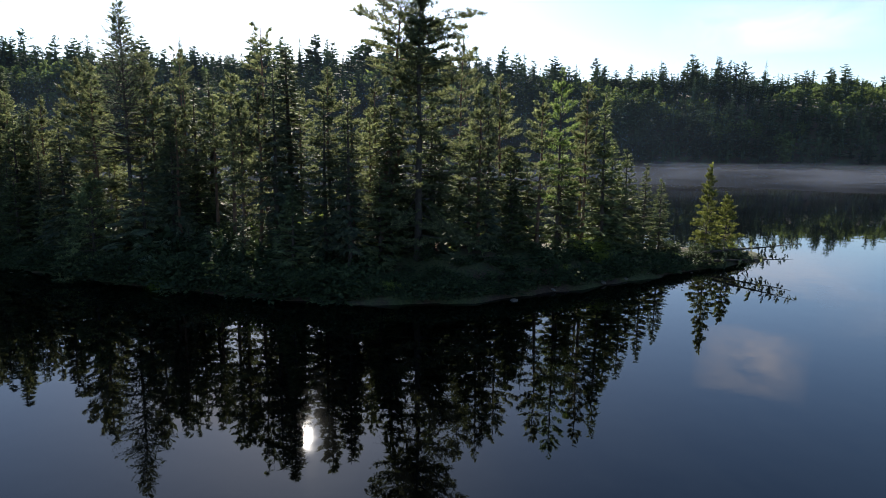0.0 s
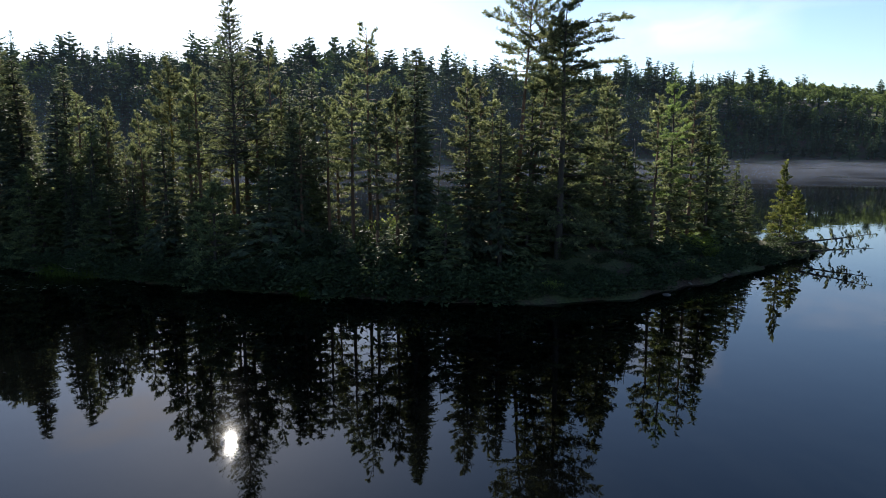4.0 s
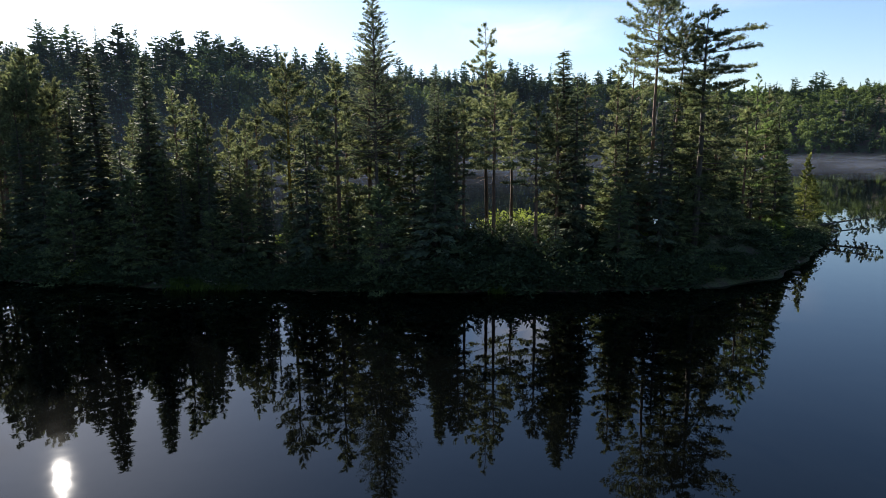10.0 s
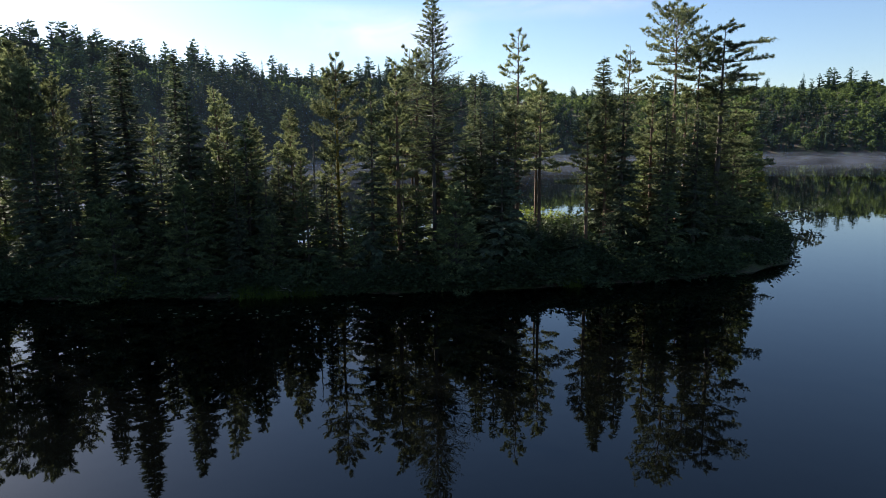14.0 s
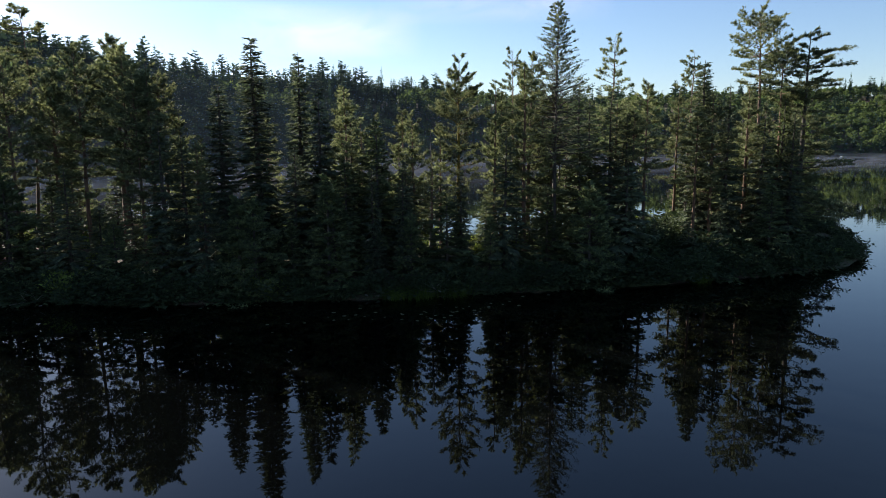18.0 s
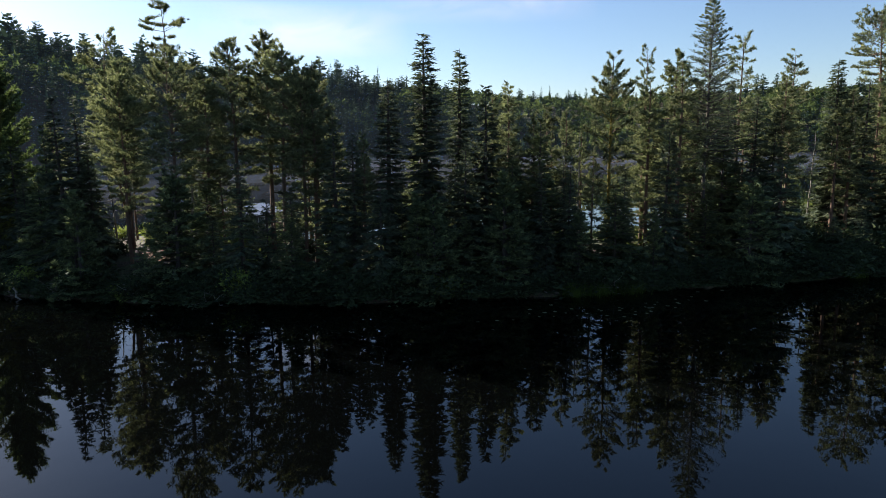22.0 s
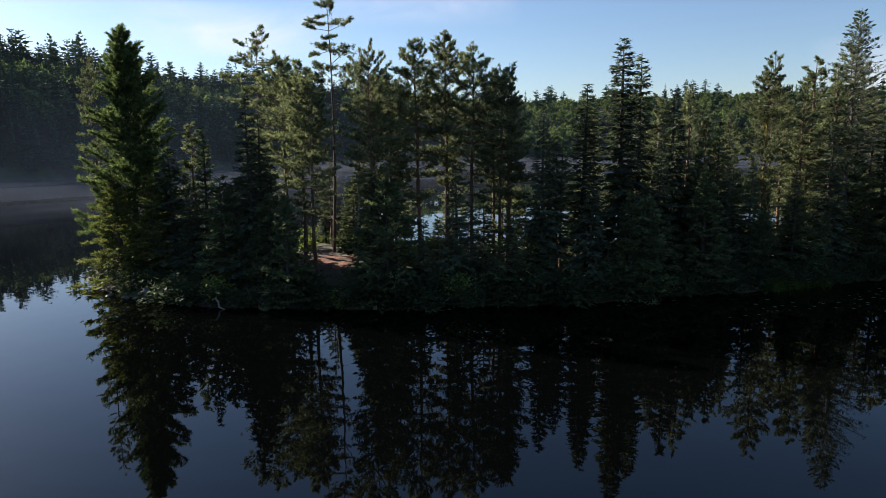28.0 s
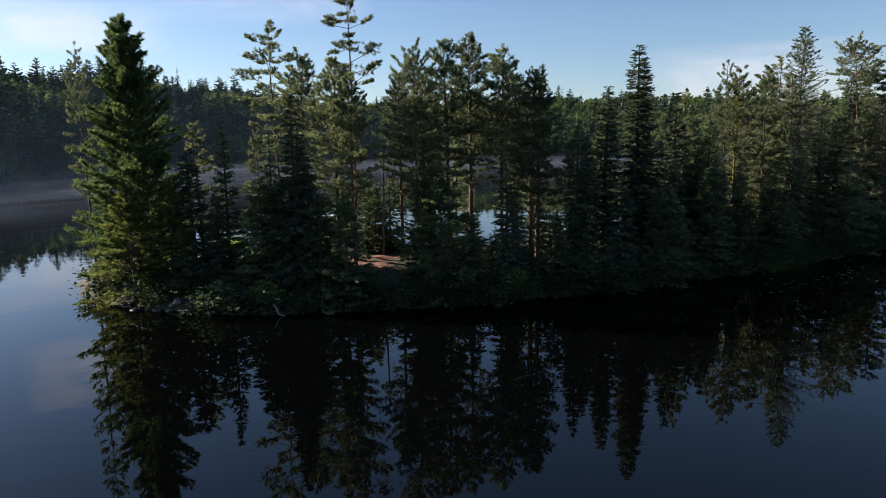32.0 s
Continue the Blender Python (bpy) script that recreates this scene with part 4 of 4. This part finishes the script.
def scatter(step, near, far, az_from, az_to, seed):
    r = np.random.default_rng(seed)
    gx, gy = np.meshgrid(np.arange(-520, 900, step), np.arange(-120, 860, step), indexing="ij")
    p = np.stack([gx.ravel(), gy.ravel()], -1) + (r.random((gx.size, 2)) - 0.5) * step * 0.95
    d = -inside_by(LAKE, p) + 10 * ripple(p, 0.013, 1.0)
    az = np.degrees(np.arctan2(p[:, 0] + 20, p[:, 1] - 30))
    return p[(d > near) & (d < far) & (az > az_from) & (az < az_to)]


shore_spots = scatter(6.1, -0.5, 55, -44, 104, 1)
slope_spots = scatter(8.0, 55, 215, -44, 104, 2)
spots = np.concatenate([shore_spots, slope_spots])
az = np.degrees(np.arctan2(spots[:, 0] + 20, spots[:, 1] - 30))
inland = np.concatenate([np.full(len(shore_spots), -0.4), np.full(len(slope_spots), 0.15)])
leafy = (ripple(spots, 0.02, 9.0) + np.interp(az, [-50, 20, 45, 110], [-0.4, -0.35, 0.35, 0.35]) + 0.5 * ripple(spots, 0.13, 4.0) + inland) > 0
woods("distant_conifers", spots[~leafy], ("pine", "pine", "spruce", "pine", "pine"), M_FARCON, "dark conifer forest covering the far hills", 12, 22, 11)
woods("distant_broadleaf_trees", spots[leafy], ("leaf", "leaf", "leaf", "leaf"), M_FARLEAF, "green broadleaf trees among far conifers", 11, 16, 12)
crest = scatter(15, 80, 200, -44, 104, 3)
crest = crest[ripple(crest, 0.045, 2.0) + 0.6 * ripple(crest, 0.17, 6.0) > np.interp(np.degrees(np.arctan2(crest[:, 0] + 20, crest[:, 1] - 30)), [28, 36], [-0.05, 0.35])]
woods("distant_tall_pines", crest, ("big", "big", "big", "big", "spruce"), M_FARCON, "tall pines standing above the far ridge", 21, 34, 13)

# ---- mist on the lake ----
for z in (0.3, 0.8, 1.4, 2.1):
    v, f = grid_mesh(np.linspace(-300, 480, 60), np.linspace(125, 430, 40), lambda p: z + 0.5 * ripple(p, 0.05, z))
    me = mesh_of("mist", v, f, M_MIST, True)
    edge = inside_by(LAKE, v[:, :2].astype(float)) - 10 * ripple(v[:, :2], 0.013, 1.0)
    thin = np.clip(edge / 14, 0, 1) * np.clip((v[:, 1] - 125) / 140 + np.maximum(v[:, 0] - 120, 0) / 160, 0, 1)
    me.attributes.new("thin", "FLOAT", "POINT").data.foreach_set("value", thin.astype(np.float32))
    tagged(new("mist", me), "thin morning mist lying over the lake", "mist", kind="stuff")

# ---- added thin veil before the far shore: aerial haze and glare as a bluish sheet ----
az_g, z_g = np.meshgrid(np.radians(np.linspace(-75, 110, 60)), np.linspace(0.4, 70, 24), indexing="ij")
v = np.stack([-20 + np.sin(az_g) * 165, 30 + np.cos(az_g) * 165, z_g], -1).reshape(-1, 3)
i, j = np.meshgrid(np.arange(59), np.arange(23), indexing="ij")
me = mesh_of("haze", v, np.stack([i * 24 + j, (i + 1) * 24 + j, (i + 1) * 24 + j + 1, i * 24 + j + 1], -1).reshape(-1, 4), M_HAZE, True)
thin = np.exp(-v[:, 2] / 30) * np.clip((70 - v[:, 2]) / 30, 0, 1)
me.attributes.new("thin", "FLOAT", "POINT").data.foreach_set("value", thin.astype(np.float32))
tagged(new("haze", me), "thin bluish veil for haze and glare before the far shore", "mist", kind="stuff")

# ---- clouds low over the hills and high in the sky ----
for name, az0, az1, el0, el1, amount in (("cloud", 17, 34, 7.2, 11.5, 0.5), ("cloud", 21.2, 30.2, 13.8, 19.3, 0.9), ("cloud", -27, -15.5, 19, 23, 0.9),
                                         ("cloud", 72, 90, 1.5, 8.0, 0.5), ("cloud", 30, 50, 10, 14, 0.35)):
    az_g, el_g = np.meshgrid(np.radians(np.linspace(az0, az1, 40)), np.radians(np.linspace(el0, el1, 24)), indexing="ij")
    v = np.stack([np.sin(az_g) * np.cos(el_g), np.cos(az_g) * np.cos(el_g), np.sin(el_g)], -1).reshape(-1, 3) * 3200
    i, j = np.meshgrid(np.arange(39), np.arange(23), indexing="ij")
    me = mesh_of("cloud", v, np.stack([i * 24 + j, (i + 1) * 24 + j, (i + 1) * 24 + j + 1, i * 24 + j + 1], -1).reshape(-1, 4), M_CLOUD, True)
    fade = (np.sin(np.pi * np.linspace(0, 1, 40))[:, None] * np.sin(np.pi * np.linspace(0, 1, 24))[None]) ** 0.8 * amount
    me.attributes.new("thin", "FLOAT", "POINT").data.foreach_set("value", fade.ravel().astype(np.float32))
    tagged(new(name, me), "soft pinkish white morning cloud", "cloud", kind="structure")


# ---- small things on and round the island ----
def boxed(x0, x1, y0, y1, z0, z1):
    bm = bmesh.new()
    bmesh.ops.create_cube(bm, size=1.0, matrix=Matrix.LocRotScale(((x0 + x1) / 2, (y0 + y1) / 2, (z0 + z1) / 2), None, (x1 - x0, y1 - y0, z1 - z0)))
    return bm


def bm_part(name, bm, mat, parent, label=""):
    me = bpy.data.meshes.new(name)
    bm.to_mesh(me)
    bm.free()
    me.materials.append(mat)
    return part(name, me, parent, label)


def cabin():
    """Low grey cabin with a pale metal roof, half hidden among the trunks."""
    house = tagged(new("cabin"), "small grey board cabin with a pale metal roof among pines", "cabin")
    w, d, h = 6.4, 4.2, 2.3
    bm_part("wall", boxed(-w / 2, w / 2, -d / 2, -d / 2 + 0.12, -0.3, h), M_BOARD, house)
    bm_part("wall", boxed(-w / 2, w / 2, d / 2 - 0.12, d / 2, -0.3, h), M_BOARD, house)
    bm_part("wall", boxed(-w / 2, -w / 2 + 0.12, -d / 2 + 0.12, d / 2 - 0.12, -0.3, h), M_BOARD, house)
    bm_part("wall", boxed(w / 2 - 0.12, w / 2, -d / 2 + 0.12, d / 2 - 0.12, -0.3, h), M_BOARD, house)
    for side in (-1, 1):
        bm = boxed(-w / 2 - 0.4, w / 2 + 0.4, 0, d / 2 + 0.55, -0.04, 0.04)
        roof = bm_part("roof", bm, M_ROOF, house)
        roof.matrix_basis = pose(0, 0, h + 0.85) @ pose(0, 0, 0, 0, 0, 0 if side > 0 else 180) @ pose(0, 0, 0, -19, 0, 0)
    for x in (-1.9, 0.2, 2.1):
        win = bm_part("window", boxed(x - 0.45, x + 0.45, -d / 2 - 0.03, -d / 2, 0.95, 1.95), M_PANE, house, "dark window pane")
        for a, b_, c_, e in ((-0.52, 0.52, 1.95, 2.03), (-0.52, 0.52, 0.87, 0.95), (-0.52, -0.45, 0.95, 1.95), (0.45, 0.52, 0.95, 1.95)):
            bm_part("window_frame", boxed(x + a, x + b_, -d / 2 - 0.06, -d / 2, c_, e), M_TRIM, win, "white painted window frame")
    return house


cabin().matrix_basis = pose(-49.6, 91.8, float(island_height((-49.6, 91.8))[0]), 0, 0, 28)


def rowboat():
    """Small open white boat lying on the far water."""
    boat = tagged(new("rowboat"), "small white open rowboat on the far water", "boat")
    bm = bmesh.new()
    rings = []
    for k, (x, wide, low_) in enumerate(((-2.0, 0.5, 0.0), (-1.0, 0.68, -0.12), (0.3, 0.7, -0.14), (1.4, 0.45, -0.1), (2.2, 0.04, 0.1))):
        rings.append([bm.verts.new((x, s_ * wide, z_)) for s_, z_ in ((-1, 0.5 + 0.05 * k), (-0.8, low_ + 0.12), (0, low_), (0.8, low_ + 0.12), (1, 0.5 + 0.05 * k))])
    for p_, q_ in zip(rings, rings[1:]):
        for k in range(4):
            bm.faces.new((p_[k], p_[k + 1], q_[k + 1], q_[k]))
    bm.faces.new(rings[0])
    bmesh.ops.recalc_face_normals(bm, faces=bm.faces[:])
    bmesh.ops.solidify(bm, geom=bm.faces[:], thickness=0.04)
    bm_part("hull", bm, M_TRIM, boat)
    for x in (-1.1, 0.2):
        bm_part("bench", boxed(x - 0.14, x + 0.14, -0.6, 0.6, 0.3, 0.34), M_BOARD, boat, "grey plank bench")
    return boat


rowboat().matrix_basis = pose(374, 197, 0.02, 0, 0, 20)


def boulder(seed):
    bm = bmesh.new()
    bmesh.ops.create_icosphere(bm, subdivisions=2, radius=0.5)
    r = random.Random(seed)
    off = Vector((r.random() * 9, r.random() * 9, r.random() * 9))
    for vert in bm.verts:
        vert.co *= 1 + 0.5 * noise.noise(vert.co * 2.2 + off) + 0.2 * noise.noise(vert.co * 6 + off)
        vert.co = Vector((vert.co.x * 1.25, vert.co.y * 0.9, vert.co.z * 0.46))
    me = bpy.data.meshes.new("shore_rock")
    bm.to_mesh(me)
    bm.free()
    me.materials.append(M_ROCK)
    return me


rock_shapes = [boulder(i) for i in range(6)]
rng = np.random.default_rng(77)


def rock(x, y, size, mesh=0, sink=0.2):
    ob = new("shore_rock", rock_shapes[mesh])
    g = float(island_height((x, y))[0])
    ob.matrix_basis = pose(x, y, max(g, -0.05) + size * (0.28 - sink), *(rng.random(3) * [25, 25, 360])) @ Matrix.Scale(size, 4)
    return tagged(ob, "rough grey-brown stone at the waterline", "rock", "stones along the rocky tip")


for k in range(54):
    p, n, _ = along(FRONT, 1 + 21 * rng.random() ** 0.9)
    x, y = p + n * (rng.normal() * 0.45 + 0.1)
    rock(x, y, 0.18 + 0.4 * rng.random() ** 2, k % 6)
rock(-73.9, 88.2, 0.5, 0)
rock(-74.3, 91.6, 0.42, 1)
rock(-73.3, 86.6, 0.45, 3)
tagged(rock(4.6, 42.6, 0.55, 2), "single pale stone on the dark bank", "rock")
for k in range(26):
    p, n, _ = along(FRONT, 26 + (length - 34) * rng.random())
    x, y = p + n * (rng.normal() * 0.3)
    tagged(rock(x, y, 0.18 + 0.3 * rng.random() ** 2, k % 6), group="stones along the bank")


def snag(seed, h, lean=(0.0, 0.0), label="bare grey dead tree with broken twigs"):
    r = np.random.default_rng(seed)
    s_ = np.linspace(0, 1, 8)
    axis = np.stack([lean[0] * s_ + np.cumsum(r.normal(size=8)) * 0.03, lean[1] * s_ + np.cumsum(r.normal(size=8)) * 0.03, s_ * h - 0.3 * (s_ == 0)], -1)
    bits = [tube(axis, 0.011 * h * (1 - s_) ** 0.7 + 0.012, 6)]
    for i in range(26):
        u = 0.25 + 0.73 * r.random()
        base = np.array([np.interp(u, s_, axis[:, c]) for c in range(3)])
        a, ln = r.random() * 6.28, (0.35 + 1.1 * r.random()) * (1.1 - u)
        tip = base + np.array([math.cos(a) * ln, math.sin(a) * ln, ln * (r.random() * 0.7 - 0.2)])
        bits.append(tube([base, (base + tip) / 2 + r.normal(size=3) * 0.05, tip], [0.02, 0.013, 0.004], 3))
    v, f = joined(bits)
    return tagged(new("dead_tree", mesh_of("dead_tree", v, f, M_PALEBARK, True)), label, "dead tree", "dead trees on the island")


for k, (x, y, h, lx, ly) in enumerate(((-58.6, 80.2, 9.5, 0.6, 0.2), (-62.6, 87.2, 8, -0.5, 0.3), (-66.4, 90.4, 7, 0.3, 0.5), (-33.6, 60.8, 10, 0.2, 0.1), (-10.5, 52.6, 9, 0.4, 0),
                                       (-22.6, 57, 11, 0.3, 0.2), (6.8, 53.6, 8.5, -0.4, 0.2), (-45.8, 66, 8, 0.3, 0), (-3, 52, 11, 1.6, 0.4), (-28.4, 55.2, 8, 0, 0.2))):
    snag(800 + k, h, (lx, ly)).matrix_basis = pose(x, y, float(island_height((x, y))[0]))


def brush_pile(seed, label):
    """Tangle of grey dead branches fallen at the water's edge."""
    r = np.random.default_rng(seed)
    bits = []
    for i in range(34):
        a, ln = r.random() * 6.28, 0.5 + 1.1 * r.random()
        base = r.normal(size=3) * [0.5, 0.35, 0.12] + [0, 0, 0.2]
        tip = base + np.array([math.cos(a) * ln, math.sin(a) * ln * 0.7, ln * (r.random() * 0.9 - 0.15)])
        bits.append(tube([base, (base + tip) / 2 + r.normal(size=3) * 0.12, tip], [0.03, 0.02, 0.006], 4))
    v, f = joined(bits)
    return tagged(new("dead_branches", mesh_of("dead_branches", v, f, M_PALEBARK, True)), label, "deadwood")


for k, (x, y) in enumerate(((-64.6, 72.6), (-60.9, 69.4), (-68.4, 77.6), (-38.5, 54.4))):
    brush_pile(840 + k, "tangle of grey dead branches at the water's edge").matrix_basis = pose(x, y, max(0.0, float(island_height((x, y))[0])), 0, 0, 90 * k)
pale_root = tagged(new("driftwood", mesh_of("driftwood", *tube([[0, 0, 0.55], [0.12, -0.1, 0.3], [0.05, -0.25, 0.12], [0.3, -0.55, -0.06]], [0.05, 0.06, 0.05, 0.02], 6), M_PALEBARK, True)),
                   "pale bleached root reaching into the water", "driftwood")
pale_root.matrix_basis = pose(-71.2, 79.2, 0.0) @ Matrix.Scale(1.4, 4)

# the leaning tree and the fallen stem over the water at the point
leaning = conifer("leaning_spruce", 900, 9.5, M_BARK, M_SPRUCE, low=0.3, radius=1.0, shape=0.4, whorl=0.5, ring=4, rise=(-0.2, 0.4), ragged=0.5, drop=0.2,
                  stubs=10, label="half-fallen spruce reaching out over the water")
foot, tip = Vector((20.8, 57.6, 0.8)), Vector((28.6, 54.3, 2.3))
leaning.matrix_basis = Matrix.Translation(foot) @ (tip - foot).to_track_quat("Z", "Y").to_matrix().to_4x4()
leaning2 = conifer("leaning_spruce", 901, 7.5, M_BARK, M_SPRUCE, low=0.35, radius=0.8, shape=0.4, whorl=0.55, ring=4, rise=(-0.2, 0.4), ragged=0.5, drop=0.2,
                   stubs=8, label="low half-fallen spruce with bare twigs over the water")
foot, tip = Vector((21.5, 55.8, 0.5)), Vector((27.4, 53.2, 1.2))
leaning2.matrix_basis = Matrix.Translation(foot) @ (tip - foot).to_track_quat("Z", "Y").to_matrix().to_4x4()


def litter_patch(x, y, r):
    a = np.linspace(0, 2 * np.pi, 28, endpoint=False)
    rows_ = [np.array([[x, y]])]
    for q in (0.35, 0.7, 1.0):
        rr = r * q * (1 + 0.25 * np.sin(3 * a + x) + 0.15 * np.sin(7 * a + y))
        rows_.append(np.stack([x + np.cos(a) * rr, y + np.sin(a) * rr], -1))
    p = np.concatenate(rows_)
    v = np.concatenate([p, island_height(p)[:, None] + 0.03], 1)
    f = [(0, 1 + i, 1 + (i + 1) % 28) for i in range(28)]
    for k in (0, 1):
        for i in range(28):
            a0, a1, b0, b1 = 1 + 28 * k + i, 1 + 28 * k + (i + 1) % 28, 29 + 28 * k + i, 29 + 28 * k + (i + 1) % 28
            f += [(a0, b0, b1), (a0, b1, a1)]
    tagged(new("needle_litter", mesh_of("needle_litter", v, f, M_LITTER, True)), "bare patch of orange pine needle litter", "ground", kind="structure")


for x, y, r in ((-60.8, 79.6, 1.9), (-0.8, 50.8, 2.0), (-11.5, 52.4, 1.8), (2.9, 57.2, 2.0), (-7.6, 55.8, 2.0)):
    litter_patch(x, y, r)


# sedge and lily pads by the bank
def sedge(seed, r0, n):
    r = np.random.default_rng(seed)
    pos = np.concatenate([r.normal(size=(n, 2)) * r0 * 0.45, np.full((n, 1), -0.02)], 1)
    way = np.concatenate([r.normal(size=(n, 2)) * 0.22, np.ones((n, 1))], 1)
    v, f = blades(pos, way, 0.5 + 0.5 * r.random(n), np.full(n, 0.035), r)
    return tagged(new("sedge", mesh_of("sedge", v, f, M_SEDGE)), "clump of bright green sedge standing in the shallows", "sedge", kind="stuff")


for k, (x, y, r0) in enumerate(((-39.4, 54.3, 1.6), (-37.2, 53.1, 1.2), (-41, 54.9, 0.9), (-20, 45, 0.8))):
    sedge(870 + k, r0, 700).matrix_basis = pose(x, y, 0)


def lily_pad():
    bm = bmesh.new()
    ring = [bm.verts.new((math.cos(a) * 0.13, math.sin(a) * 0.13, 0.006 + 0.004 * math.sin(3 * a))) for a in (0.25 + 5.8 * i / 15 for i in range(16))]
    bm.faces.new([bm.verts.new((0, 0, 0.003))] + ring)
    bmesh.ops.solidify(bm, geom=bm.faces[:], thickness=0.004)
    me = bpy.data.meshes.new("lily_pad")
    bm.to_mesh(me)
    bm.free()
    me.materials.append(M_PAD)
    return me


pad = lily_pad()
for cx, cy, n in ((-40.6, 49.4, 18), (-47.5, 53, 11), (-43, 50.4, 9), (-33, 48.6, 5)):
    for k in range(n):
        ob = new("lily_pad", pad)
        ob.matrix_basis = pose(cx + rng.normal() * 1.8, cy + rng.normal() * 0.7, 0.008, 0, 0, rng.random() * 360) @ Matrix.Scale(0.5 + 0.6 * rng.random(), 4)
        tagged(ob, "small floating lily pad", "lily pad", "lily pads on the lake")
